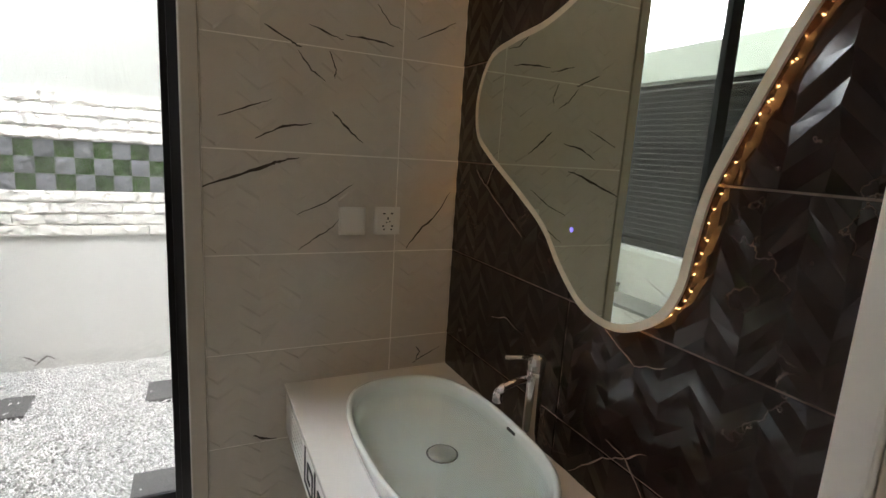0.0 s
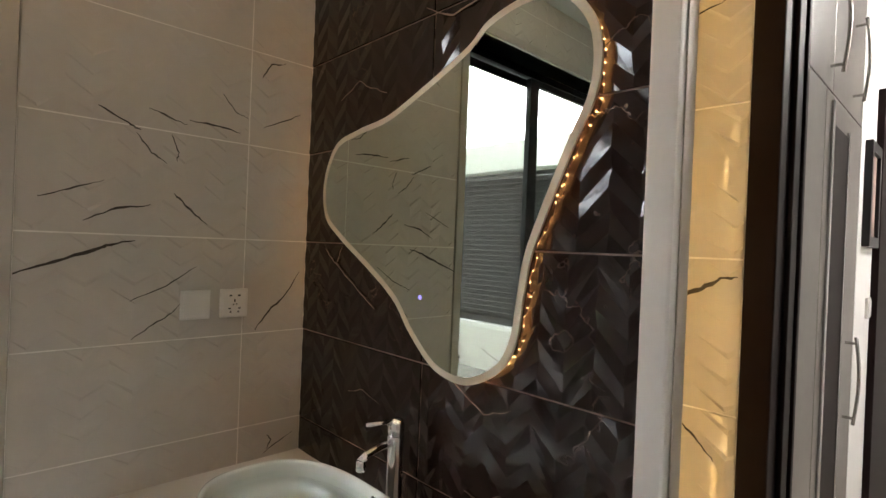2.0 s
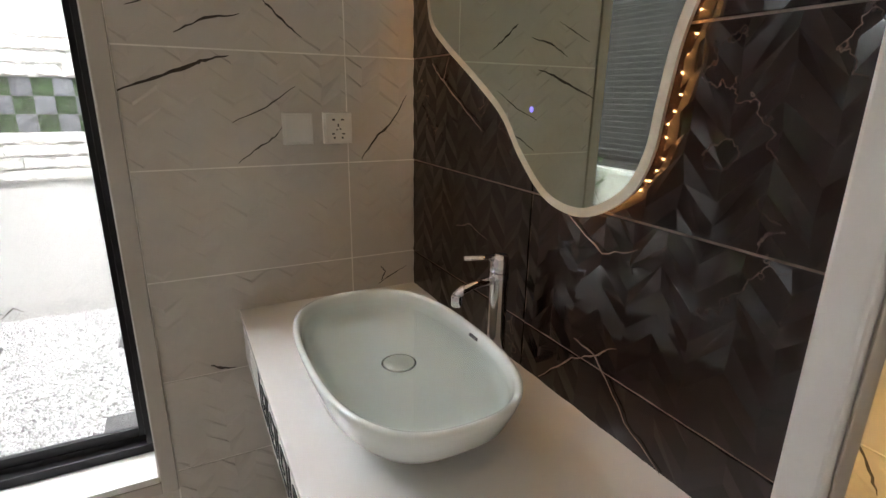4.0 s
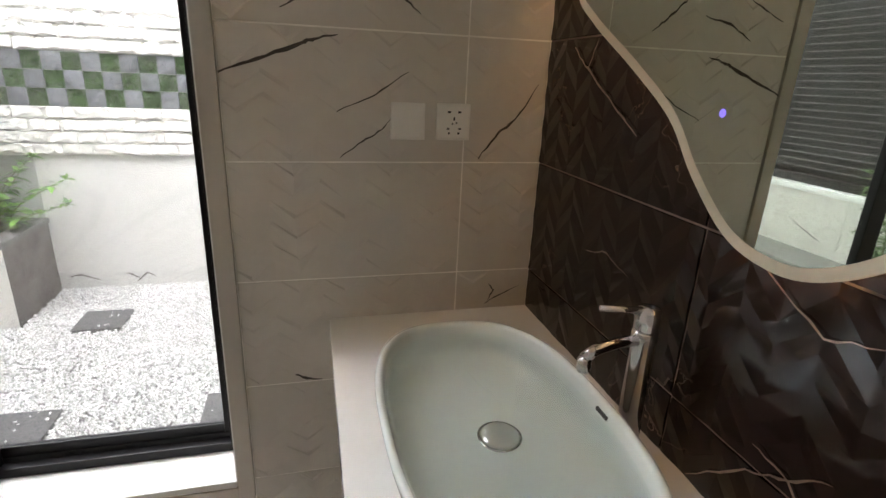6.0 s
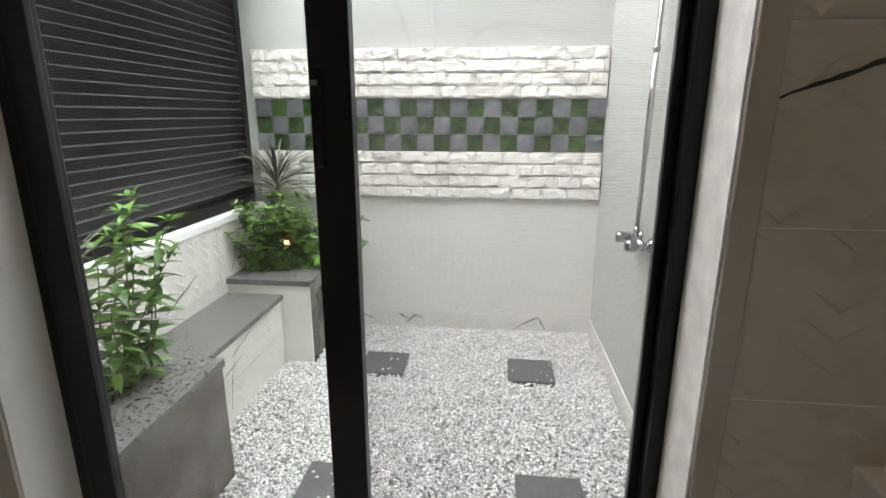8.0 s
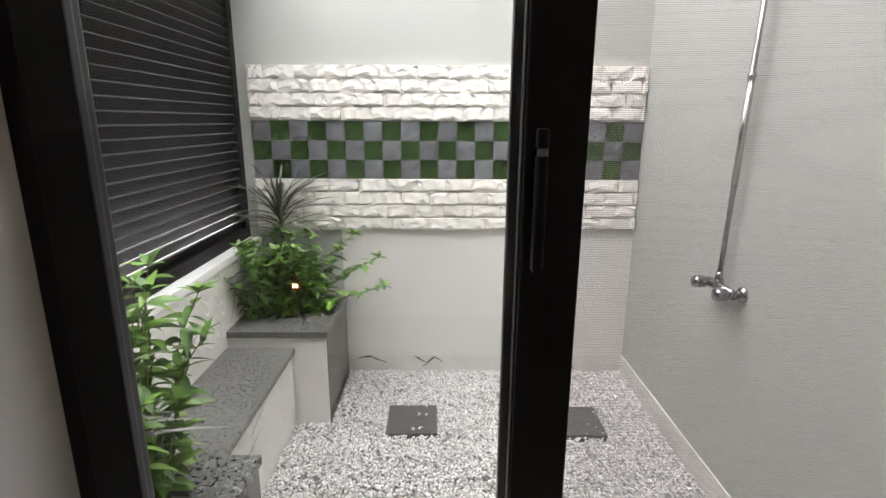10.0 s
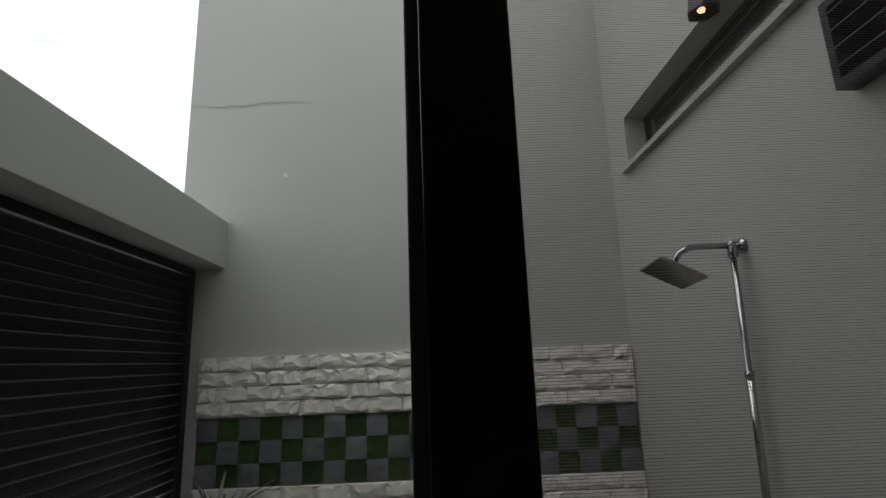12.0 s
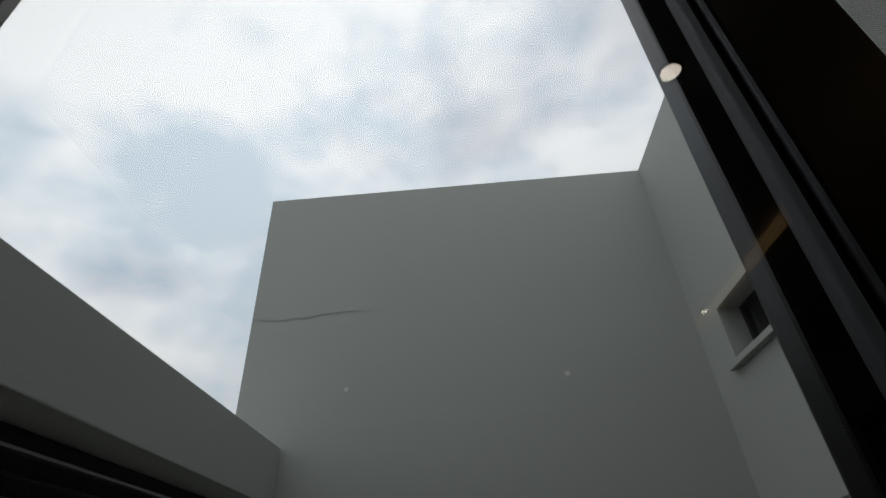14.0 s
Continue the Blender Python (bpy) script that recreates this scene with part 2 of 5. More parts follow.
M_STEEL = shader("brushed_steel", (0.50, 0.49, 0.47), 0.26, metal=1.0, vary=0.12, scale=20)
M_PLASTIC = shader("white_plastic", (0.80, 0.78, 0.74), 0.3, vary=0.02, scale=8)
M_HOLE = shader("dark_hole", (0.01, 0.01, 0.01), 0.8, vary=0.1)
M_MIRROR = shader("silvered_mirror", (0.74, 0.80, 0.71), 0.012, metal=1.0, vary=0.0)
M_FROST = shader("frosted_glass_rim", (0.66, 0.59, 0.46), 0.45, vary=0.04, scale=9)
M_WOOD = shader("greige_wood_laminate", (0.17, 0.152, 0.138), 0.35, vary=0.25, scale=3)
M_DOORWOOD = shader("dark_brown_door_wood", (0.009, 0.0028, 0.0026), 0.5, vary=0.3, scale=5, spec=0.14)
M_LEAF = random_tone(shader("green_leaf", (0.125, 0.245, 0.040), 0.42, vary=0.3, scale=30), 0.35)
M_LEAF_D = random_tone(shader("deep_green_leaf", (0.070, 0.155, 0.030), 0.42, vary=0.3, scale=30), 0.35)
M_SPIKE_PALE = random_tone(shader("pale_mauve_strap_leaf", (0.17, 0.162, 0.148), 0.45, vary=0.35, scale=25), 0.45)
M_SPIKE = random_tone(shader("bronze_strap_leaf", (0.060, 0.068, 0.042), 0.45, vary=0.35, scale=25), 0.4)
M_STEM = shader("plant_stem", (0.14, 0.15, 0.06), 0.7, vary=0.3, scale=30)
M_WIRE = shader("grey_screen_wire", (0.20, 0.185, 0.18), 0.6, vary=0.05)
M_RED = shader("red_lantern_paint", (0.28, 0.05, 0.03), 0.5, vary=0.2, scale=30)
M_PICTURE = shader("faded_print", (0.45, 0.33, 0.28), 0.5, vary=0.5, scale=18)
M_LED_WARM = glow("warm_led", (1.0, 0.52, 0.19), 10.0)
M_LED_GOLD = glow("gold_led", (1.0, 0.62, 0.20), 3.0)
M_COVE = glow("cove_led", (1.0, 0.62, 0.26), 0.5)
M_BULB = glow("lantern_bulb", (1.0, 0.62, 0.3), 0.8)
M_SPOT = glow("spot_lens", (1.0, 0.62, 0.32), 1.6)
M_BLUE = glow("blue_touch_light", (0.10, 0.06, 1.0), 0.09)
M_HALL = glow("hall_ceiling_lamp", (1.0, 0.95, 0.88), 4.6)
M_GLASS = bpy.data.materials.new("window_glass")
M_GLASS.use_nodes = True
_g = M_GLASS.node_tree.nodes["Principled BSDF"]
_g.inputs["Transmission Weight"].default_value, _g.inputs["Roughness"].default_value, _g.inputs["IOR"].default_value = 1.0, 0.0, 1.45
_g.inputs["Base Color"].default_value = (0.96, 0.985, 0.975, 1)


# ---- builders ----
def link_mesh(name, bm, material, smooth=False):
    me = bpy.data.meshes.new(name)
    bm.to_mesh(me)
    bm.free()
    me.materials.append(material)
    if smooth:
        me.shade_smooth()
    return me


def part(name, bm, material, parent=None, label="", smooth=False):
    """A bmesh, or a finished mesh, as one object under a thing or a part."""
    me = bm if isinstance(bm, bpy.types.Mesh) else link_mesh(name, bm, material, smooth)
    ob = new(name, me)
    if parent is not None:
        ob.parent = parent
        ob.matrix_parent_inverse = parent.matrix_basis.inverted()
    if label:
        tagged(ob, label)
    return ob


def thing(name, at, label, category, group="", kind=""):
    ob = new(name)
    ob.empty_display_size = 0.05
    ob.location = at
    return tagged(ob, label, category, group, kind)


def box(x0, x1, y0, y1, z0, z1, bevel=0.0, bm=None):
    """A block between two corners, with its edges rounded where bevel says so."""
    own = bmesh.new()
    bmesh.ops.create_cube(own, size=1, matrix=Matrix.LocRotScale(((x0 + x1) / 2, (y0 + y1) / 2, (z0 + z1) / 2), None, (abs(x1 - x0), abs(y1 - y0), abs(z1 - z0))))
    if bevel:
        bmesh.ops.bevel(own, geom=list(own.edges), offset=bevel, segments=2, affect="EDGES", profile=0.6)
    if bm is None:
        return own
    me = bpy.data.meshes.new("t")
    own.to_mesh(me)
    own.free()
    bm.from_mesh(me)
    bpy.data.meshes.remove(me)
    return bm


def tube(points, radius, sides=10, bm=None, caps=True, radii=None):
    """A round rod along points."""
    bm = bm or bmesh.new()
    pts = [Vector(p) for p in points]
    rings = []
    for i, p in enumerate(pts):
        d = (pts[min(i + 1, len(pts) - 1)] - pts[max(i - 1, 0)]).normalized()
        side = d.cross(Vector((0.13, 0.31, 0.94))).normalized()
        up = side.cross(d).normalized()
        r = radii[i] if radii else radius
        rings.append([bm.verts.new(p + r * (math.cos(a) * side + math.sin(a) * up)) for a in (2 * math.pi * k / sides for k in range(sides))])
    for a, b in zip(rings, rings[1:]):
        for k in range(sides):
            bm.faces.new((a[k], a[(k + 1) % sides], b[(k + 1) % sides], b[k]))
    if caps:
        bm.faces.new(list(reversed(rings[0])))
        bm.faces.new(rings[-1])
    bmesh.ops.recalc_face_normals(bm, faces=list(bm.faces))
    return bm


def lathe(profile, centre, sides=24, axis="z"):
    """A turned shape: (radius, height) pairs round an upright or lying axis."""
    bm = bmesh.new()
    rings = []
    for r, h in profile:
        ring = []
        for k in range(sides):
            a = 2 * math.pi * k / sides
            p = (r * math.cos(a), r * math.sin(a), h)
            p = {"z": p, "x": (h, p[0], p[1]), "y": (p[0], h, p[1])}[axis]
            ring.append(bm.verts.new(Vector(centre) + Vector(p)))
        rings.append(ring)
    for a, b in zip(rings, rings[1:]):
        for k in range(sides):
            bm.faces.new((a[k], a[(k + 1) % sides], b[(k + 1) % sides], b[k]))
    bm.faces.new(rings[0])
    bm.faces.new(rings[-1])
    bmesh.ops.recalc_face_normals(bm, faces=list(bm.faces))
    return bm


def structure(name, bm, material, label, category):
    return tagged(part(name, bm, material), label, category, kind="structure")


def wall_with_hole(plane, a0, a1, z0, z1, b0, b1, holes):
    """A wall between b0 and b1 across its thickness, running a0..a1, with openings (a0, a1, z0, z1) cut through."""
    cuts_a = sorted({a0, a1, *[h[0] for h in holes], *[h[1] for h in holes]})
    cuts_z = sorted({z0, z1, *[h[2] for h in holes], *[h[3] for h in holes]})
    bm = bmesh.new()
    for p, q in zip(cuts_a, cuts_a[1:]):
        for r, s in zip(cuts_z, cuts_z[1:]):
            if any(h[0] <= (p + q) / 2 <= h[1] and h[2] <= (r + s) / 2 <= h[3] for h in holes):
                continue
            if plane == "y":
                box(p, q, b0, b1, r, s, bm=bm)
            else:
                box(b0, b1, p, q, r, s, bm=bm)
    bmesh.ops.remove_doubles(bm, verts=list(bm.verts), dist=1e-5)
    bm.verts.index_update()
    dup = {}
    for fc in list(bm.faces):
        dup.setdefault(frozenset(v.index for v in fc.verts), []).append(fc)
    bmesh.ops.delete(bm, geom=[fc for some in dup.values() if len(some) > 1 for fc in some], context="FACES_ONLY")
    return bm


# ---- plan ----
CEIL, FLOOR, HALL = 2.88, 0.0, 2.77
WIN_L, WIN_R, WIN_B, WIN_T = -2.175, -0.832, 0.362, 2.57
OUT = 0.225                      # outer face of the window wall
FAR, RIGHT, LEFT = 2.30, -0.560, -2.72
TOP = 3.972
GRAVEL = 0.077                   # top of the gravel

# ---- the bathroom's shell ----
structure("wall_north", wall_with_hole("y", -2.75, 0.213, FLOOR, CEIL, 0.0012, OUT, [(WIN_L, WIN_R, WIN_B - 0.02, WIN_T)]), M_GROUT, "tiled wall with a wide sliding window", "wall")
structure("wall_house_outside", wall_with_hole("y", -2.75, -0.45, CEIL, TOP, 0.010, OUT, []), M_PLASTER, "plain rendered wall above the window", "wall")
structure("wall_vanity", box(0.0012, 0.050, -1.207, 0.0, FLOOR, CEIL), M_DGROUT, "dark marble tiled partition behind the vanity", "wall")
structure("wall_niche", box(0.2042, 0.33, -1.308, 0.0, FLOOR, CEIL), M_GROUT, "marble tiled wall lit by a hidden strip", "wall")
structure("wall_door_side", wall_with_hole("x", -3.1, -1.308, FLOOR, CEIL, 0.213, 0.33, [(-2.35, -1.308, FLOOR, 2.52)]), M_WHITEWALL, "white wall with a door opening", "wall")
structure("wall_south", box(-2.75, 0.33, -3.2, -3.1, FLOOR, CEIL), M_WHITEWALL, "plain white bathroom wall", "wall")
structure("wall_west", box(-2.75, -2.65, -3.1, 0.010, FLOOR, CEIL), M_WHITEWALL, "plain white bathroom wall", "wall")
structure("floor", box(-2.75, 4.2, -3.2, 0.010, -0.08, FLOOR), M_FLOOR, "polished beige floor tiles", "floor")
structure("ceiling_hall", box(0.33, 4.2, -3.2, -0.65, HALL, HALL + 0.1), M_CEIL, "plain white hall ceiling", "ceiling")
structure("ceiling", box(-2.75, 0.33, -3.2, 0.0012, CEIL, CEIL + 0.12), M_CEIL, "plain white ceiling", "ceiling")

# the hall behind the door opening
structure("wall_hall", box(1.55, 4.2, -1.30, -1.20, FLOOR, CEIL), M_WHITEWALL, "white hall wall", "wall")
structure("wall_hall_back", box(0.33, 1.55, -0.75, -0.65, FLOOR, CEIL), M_WHITEWALL, "plain wall behind the wardrobe", "wall")
structure("wall_hall_end", box(4.1, 4.2, -3.1, -1.30, FLOOR, CEIL), M_WHITEWALL, "white end wall of the hall", "wall")
structure("wall_hall_south", box(0.33, 4.2, -3.2, -3.1, FLOOR, CEIL), M_WHITEWALL, "white hall wall", "wall")

# ---- the courtyard's shell ----
structure("ground", box(-400, 400, -400, 400, -0.30, -0.12), M_BED, "bare ground around the house", "ground")
structure("wall_far", box(-2.805, RIGHT, FAR, FAR + 0.16, -0.1, TOP), M_PLASTER, "tall pale rendered courtyard wall", "wall")
structure("wall_right", wall_with_hole("x", OUT, FAR + 0.16, -0.1, TOP, RIGHT, RIGHT + 0.2, [(0.72, 2.06, 2.640, 2.892)]), M_PLASTER, "pale courtyard wall with a high slot window", "wall")
structure("wall_left_low", box(-2.85, -2.668, OUT, FAR, -0.1, 0.853), M_MARBLE_OUT, "low white marble tiled courtyard wall", "wall")
structure("beam", box(-2.95, -2.570, OUT, FAR, 2.248, 2.490, 0.004), M_PLASTER, "pale rendered beam over the louver screen", "beam")
structure("bathroom_outer_corner", box(-2.95, -2.75, -3.2, OUT, -0.1, TOP), M_PLASTER, "outer corner of the house", "wall")
structure("combed_cladding_far", box(-2.20, RIGHT, FAR - 0.004, FAR, 0.175, 0.934), M_RIB, "cream combed wall tiles", "wall")
structure("skirting_far", box(-2.19, RIGHT, FAR - 0.006, FAR, 0.0, 0.175), M_SKIRT, "marble skirting along the gravel", "skirting")
structure("skirting_right", box(RIGHT - 0.006, RIGHT, OUT, FAR - 0.006, 0.0, 0.175), M_SKIRT, "marble skirting along the gravel", "skirting")
structure("wall_cap", box(-2.85, -2.655, OUT, FAR, 0.853, 0.892, 0.004), M_SILL, "pale cap under the louver screen", "ledge")
structure("gravel_bed", box(-2.668, RIGHT, OUT, FAR, -0.10, GRAVEL - 0.034), M_BED, "bed of the gravel", "ground")

# ---- window ----
win = thing("window_1", (-1.48, 0.16, WIN_B), "black aluminium sliding window with an insect screen", "window", kind="structure")
part("frame_head", box(WIN_L, WIN_R, 0.130, 0.190, WIN_T - 0.04, WIN_T, 0.002), M_BLACK, win)
part("frame_sill", box(WIN_L, WIN_R, 0.130, 0.190, WIN_B, WIN_B + 0.030, 0.002), M_BLACK, win)
part("frame_jamb", box(WIN_L, WIN_L + 0.03, 0.130, 0.190, WIN_B + 0.030, WIN_T - 0.04, 0.002), M_BLACK, win)
part("frame_jamb", box(WIN_R - 0.030, WIN_R, 0.130, 0.190, WIN_B + 0.030, WIN_T - 0.04, 0.002), M_BLACK, win)
part("track", box(WIN_L + 0.03, WIN_R - 0.030, 0.1600, 0.1630, WIN_B + 0.030, WIN_B + 0.044, 0.0005), M_GASKET, win)
sash = part("sash", box(WIN_L + 0.03, WIN_L + 0.095, 0.125, 0.158, WIN_B + 0.031, WIN_T - 0.045, 0.003), M_BLACK, win)
part("stile", box(-1.538, -1.460, 0.125, 0.158, WIN_B + 0.031, WIN_T - 0.045, 0.003), M_BLACK, sash)
part("rail", box(WIN_L + 0.095, -1.538, 0.128, 0.156, WIN_B + 0.031, WIN_B + 0.095, 0.003), M_BLACK, sash)
part("rail", box(WIN_L + 0.095, -1.538, 0.128, 0.156, WIN_T - 0.080, WIN_T - 0.045, 0.003), M_BLACK, sash)
part("gasket", box(-1.5415, -1.5385, 0.133, 0.153, WIN_B + 0.095, WIN_T - 0.080), M_GASKET, sash)
glass = part("pane", box(WIN_L + 0.080, -1.520, 0.139, 0.144, WIN_B + 0.080, WIN_T - 0.065), M_GLASS, sash, "clear pane")
glass.visible_shadow = False
latch = part("latch", box(-1.526, -1.512, 0.104, 0.1245, 1.340, 1.520, 0.004), M_BLACK, sash, "black pull latch with an added glint piece")
# small metal block added to give the black latch its grey glint
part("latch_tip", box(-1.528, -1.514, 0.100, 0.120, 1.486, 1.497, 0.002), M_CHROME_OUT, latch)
screen = part("screen_frame", box(-1.552, -1.500, 0.165, 0.186, WIN_B + 0.032, WIN_T - 0.045, 0.003), M_BLACK, win)
part("screen_rail", box(-1.500, WIN_R - 0.050, 0.166, 0.185, WIN_B + 0.032, WIN_B + 0.075, 0.003), M_BLACK, screen)
part("screen_rail", box(-1.500, WIN_R - 0.050, 0.166, 0.185, WIN_T - 0.085, WIN_T - 0.045, 0.003), M_BLACK, screen)
part("screen_stile", box(WIN_R - 0.050, WIN_R - 0.030, 0.165, 0.186, WIN_B + 0.032, WIN_T - 0.045, 0.003), M_BLACK, screen)


def insect_mesh(x0, x1, z0, z1, y, pitch, wire):
    """Woven wires as thin upright and lying ribbons with a little depth."""
    verts, faces = [], []
    def rod(p, q, a, b):
        k = len(verts)
        for e in (p, q):
            verts.extend([tuple(np.add(e, a)), tuple(np.add(e, b)), tuple(np.subtract(e, a))])
        faces.extend([(k, k + 1, k + 4, k + 3), (k + 1, k + 2, k + 5, k + 4), (k + 2, k, k + 3, k + 5)])
    for i in range(int((x1 - x0) / pitch)):
        x = x0 + (i + 0.5) * pitch
        rod((x, y, z0), (x, y, z1), (wire, 0, 0), (0, -wire, 0))
    weft = wire * 1.3
    for i in range(int((z1 - z0) / (1.45 * pitch))):
        z = z0 + (i + 0.5) * 1.45 * pitch
        rod((x0, y + wire, z), (x1, y + wire, z), (0, 0, weft), (0, -wire, 0))
    me = bpy.data.meshes.new("wire_mesh")
    me.from_pydata(verts, [], faces)
    me.materials.append(M_WIRE)
    return me


tagged(part("wire_mesh", insect_mesh(-1.500, WIN_R - 0.050, WIN_B + 0.075, WIN_T - 0.085, 0.176, 0.0018, 0.00021), M_WIRE, screen, "fine grey insect mesh"), kind="stuff")
structure("window_sill", box(WIN_L, WIN_R, -0.006, 0.130, WIN_B - 0.022, WIN_B, 0.003), M_SILL, "white stone sill below the window", "sill")
structure("reveal_left", box(WIN_L - 0.004, WIN_L, -0.002, 0.130, WIN_B, WIN_T), M_SILL, "white window reveal", "trim")
structure("reveal_right", box(WIN_R, WIN_R + 0.004, -0.002, 0.130, WIN_B, WIN_T), M_SILL, "pale window reveal", "trim")
structure("reveal_head", box(WIN_L, WIN_R, -0.002, 0.130, WIN_T, WIN_T + 0.004), M_SILL, "white window reveal", "trim")
structure("trim_right", box(WIN_R + 0.004, WIN_R + 0.048, -0.010, 0.010, WIN_B - 0.062, WIN_T + 0.045, 0.003), M_TRIM, "champagne profile round the window", "trim")
structure("trim_left", box(WIN_L - 0.048, WIN_L - 0.004, -0.010, 0.010, WIN_B - 0.062, WIN_T + 0.045, 0.003), M_TRIM, "champagne profile round the window", "trim")
structure("trim_bottom", box(WIN_L - 0.004, WIN_R + 0.004, -0.009, 0.010, WIN_B - 0.062, WIN_B - 0.022, 0.003), M_TRIM, "champagne profile round the window", "trim")
structure("trim_top", box(WIN_L - 0.004, WIN_R + 0.004, -0.010, 0.010, WIN_T + 0.004, WIN_T + 0.045, 0.003), M_TRIM, "champagne profile round the window", "trim")

# ---- vanity ----
structure("corner_profile", box(-0.012, 0.045, -1.260, -1.207, FLOOR, CEIL, 0.006), M_POST, "white upright profile ending the dark tiles", "trim")
structure("corner_profile_lip", box(0.010, 0.052, -1.264, -1.2605, FLOOR, CEIL, 0.003), M_TRIM, "narrow inner lip of the profile", "trim")

counter = thing("vanity_counter", (-0.28, -0.6, 0.70), "white wall-hung vanity counter with a black Greek key band", "vanity")
part("top", box(-0.562, 0.0, -1.205, -0.001, 0.832, 0.85, 0.003), M_COUNTER, counter)
part("front_panel", box(-0.556, -0.538, -1.205, -0.275, 0.70, 0.832, 0.002), M_APRON, counter)
part("bottom_panel", box(-0.556, 0.0, -1.205, -0.002, 0.690, 0.702, 0.002), M_APRON, counter)
part("end_panel", box(-0.556, -0.536, -0.09, -0.002, 0.702, 0.832, 0.002), M_APRON, counter)
for i in range(6):
    part("slat", box(-0.554, -0.540, -0.275, -0.09, 0.712 + 0.02 * i, 0.722 + 0.02 * i, 0.001), M_APRON, counter)
part("side_panel", box(-0.538, -0.01, -1.205, -1.18, 0.702, 0.832), M_APRON, counter)


def key_unit(y, w, h0, h1):
    """One hook of the Greek key, laid on the front as a flat bent band."""
    bm = bmesh.new()
    t = 0.0075
    def bar(a0, a1, b0, b1):
        box(-0.5585, -0.5555, y - a1, y - a0, b0, b1, bm=bm)
    bar(0, t, h0, h1)
    bar(0, w, h0, h0 + t)
    bar(w - t, w, h0, h1 - 0.026)
    bar(w * 0.36, w, h1 - 0.026 - t, h1 - 0.026)
    bar(w * 0.36, w * 0.36 + t, h0 + 0.026, h1 - 0.026)
    bar(w * 0.36, w * 0.68, h0 + 0.026, h0 + 0.026 + t)
    return bm


for i in range(7):
    part("key_inlay", key_unit(-0.315 - 0.122 * i, 0.100, 0.715, 0.818), M_KEY, counter)


def basin_ring(a, b, z, n=64, e=2.7, cx=-0.325, cy=-0.640):
    out = []
    for k in range(n):
        t = 2 * math.pi * k / n
        c, s = math.cos(t), math.sin(t)
        out.append((cx + a * math.copysign(abs(c) ** (2 / e), c), cy + b * math.copysign(abs(s) ** (2 / e), s), z))
    return out


def loft(rings):
    bm = bmesh.new()
    rows = [[bm.verts.new(p) for p in r] for r in rings]
    for a, b in zip(rows, rows[1:]):
        for k in range(len(a)):
            bm.faces.new((a[k], a[(k + 1) % len(a)], b[(k + 1) % len(a)], b[k]))
    bm.faces.new(list(reversed(rows[0])))
    bm.faces.new(rows[-1])
    bmesh.ops.recalc_face_normals(bm, faces=list(bm.faces))
    return bm


basin = thing("wash_basin", (-0.325, -0.625, 0.85), "white oval ceramic vessel basin on the counter", "basin")
part("bowl", loft([basin_ring(0.105, 0.190, 0.8505), basin_ring(0.112, 0.198, 0.856), basin_ring(0.140, 0.240, 0.885), basin_ring(0.168, 0.280, 0.925), basin_ring(0.179, 0.299, 0.965),
                   basin_ring(0.183, 0.305, 0.982), basin_ring(0.182, 0.304, 0.987), basin_ring(0.177, 0.299, 0.989), basin_ring(0.172, 0.294, 0.987), basin_ring(0.169, 0.290, 0.981),
                   basin_ring(0.164, 0.282, 0.955), basin_ring(0.160, 0.274, 0.925), basin_ring(0.148, 0.258, 0.905), basin_ring(0.110, 0.205, 0.896), basin_ring(0.060, 0.110, 0.893), basin_ring(0.03, 0.03, 0.892, e=2)]), M_CERAMIC, basin, smooth=True)
drain = part("drain", lathe([(0.032, 0.8925), (0.032, 0.897), (0.0295, 0.8995), (0.012, 0.9005), (0.001, 0.9005)], (-0.314, -0.628, 0)), M_WASTE, basin, "round pale waste cover", smooth=True)
part("drain_ring", lathe([(0.036, 0.8915), (0.0365, 0.895), (0.0325, 0.8955), (0.0325, 0.8925)], (-0.314, -0.628, 0)), M_CHROME, drain, smooth=True)
mark = bmesh.new()
for i in range(5):
    box(-0.1610, -0.1535, -0.680 + 0.0065 * i, -0.6755 + 0.0065 * i, 0.9705, 0.9765, bm=mark)
part("maker_mark", mark, M_KEY, basin, "small dark maker's mark")

M_WATER = bpy.data.materials.new("still_water")
M_WATER.use_nodes = True
_w = M_WATER.node_tree.nodes["Principled BSDF"]
_w.inputs["Transmission Weight"].default_value, _w.inputs["Roughness"].default_value, _w.inputs["IOR"].default_value = 1.0, 0.0, 1.333
_w.inputs["Base Color"].default_value = (0.94, 1.0, 0.97, 1)
water = bmesh.new()
water.faces.new([water.verts.new(p) for p in basin_ring(0.1675, 0.2865, 0.966)])
water_ob = tagged(part("basin_water", water, M_WATER), "clear still water filling the wash basin", "water")
water_ob.visible_shadow = False

tap = thing("basin_tap", (-0.075, -0.626, 0.85), "tall chrome single-lever basin tap", "tap")
part("base", lathe([(0.027, 0.8505), (0.028, 0.855), (0.025, 0.860), (0.021, 0.862)], (-0.075, -0.626, 0)), M_CHROME, tap, smooth=True)
part("column", lathe([(0.021, 0.861), (0.020, 0.95), (0.020, 1.075), (0.0215, 1.08), (0.0215, 1.09), (0.020, 1.094)], (-0.075, -0.626, 0)), M_CHROME, tap, smooth=True)
spout = part("spout", tube([(-0.085, -0.628, 1.078), (-0.13, -0.634, 1.080), (-0.175, -0.641, 1.074), (-0.192, -0.644, 1.064)], 0.0095, 12), M_CHROME, tap, smooth=True)
part("aerator", lathe([(0.0105, 1.042), (0.0115, 1.046), (0.0115, 1.062), (0.0095, 1.066)], (-0.190, -0.6437, 0), 16), M_CHROME, spout, smooth=True)
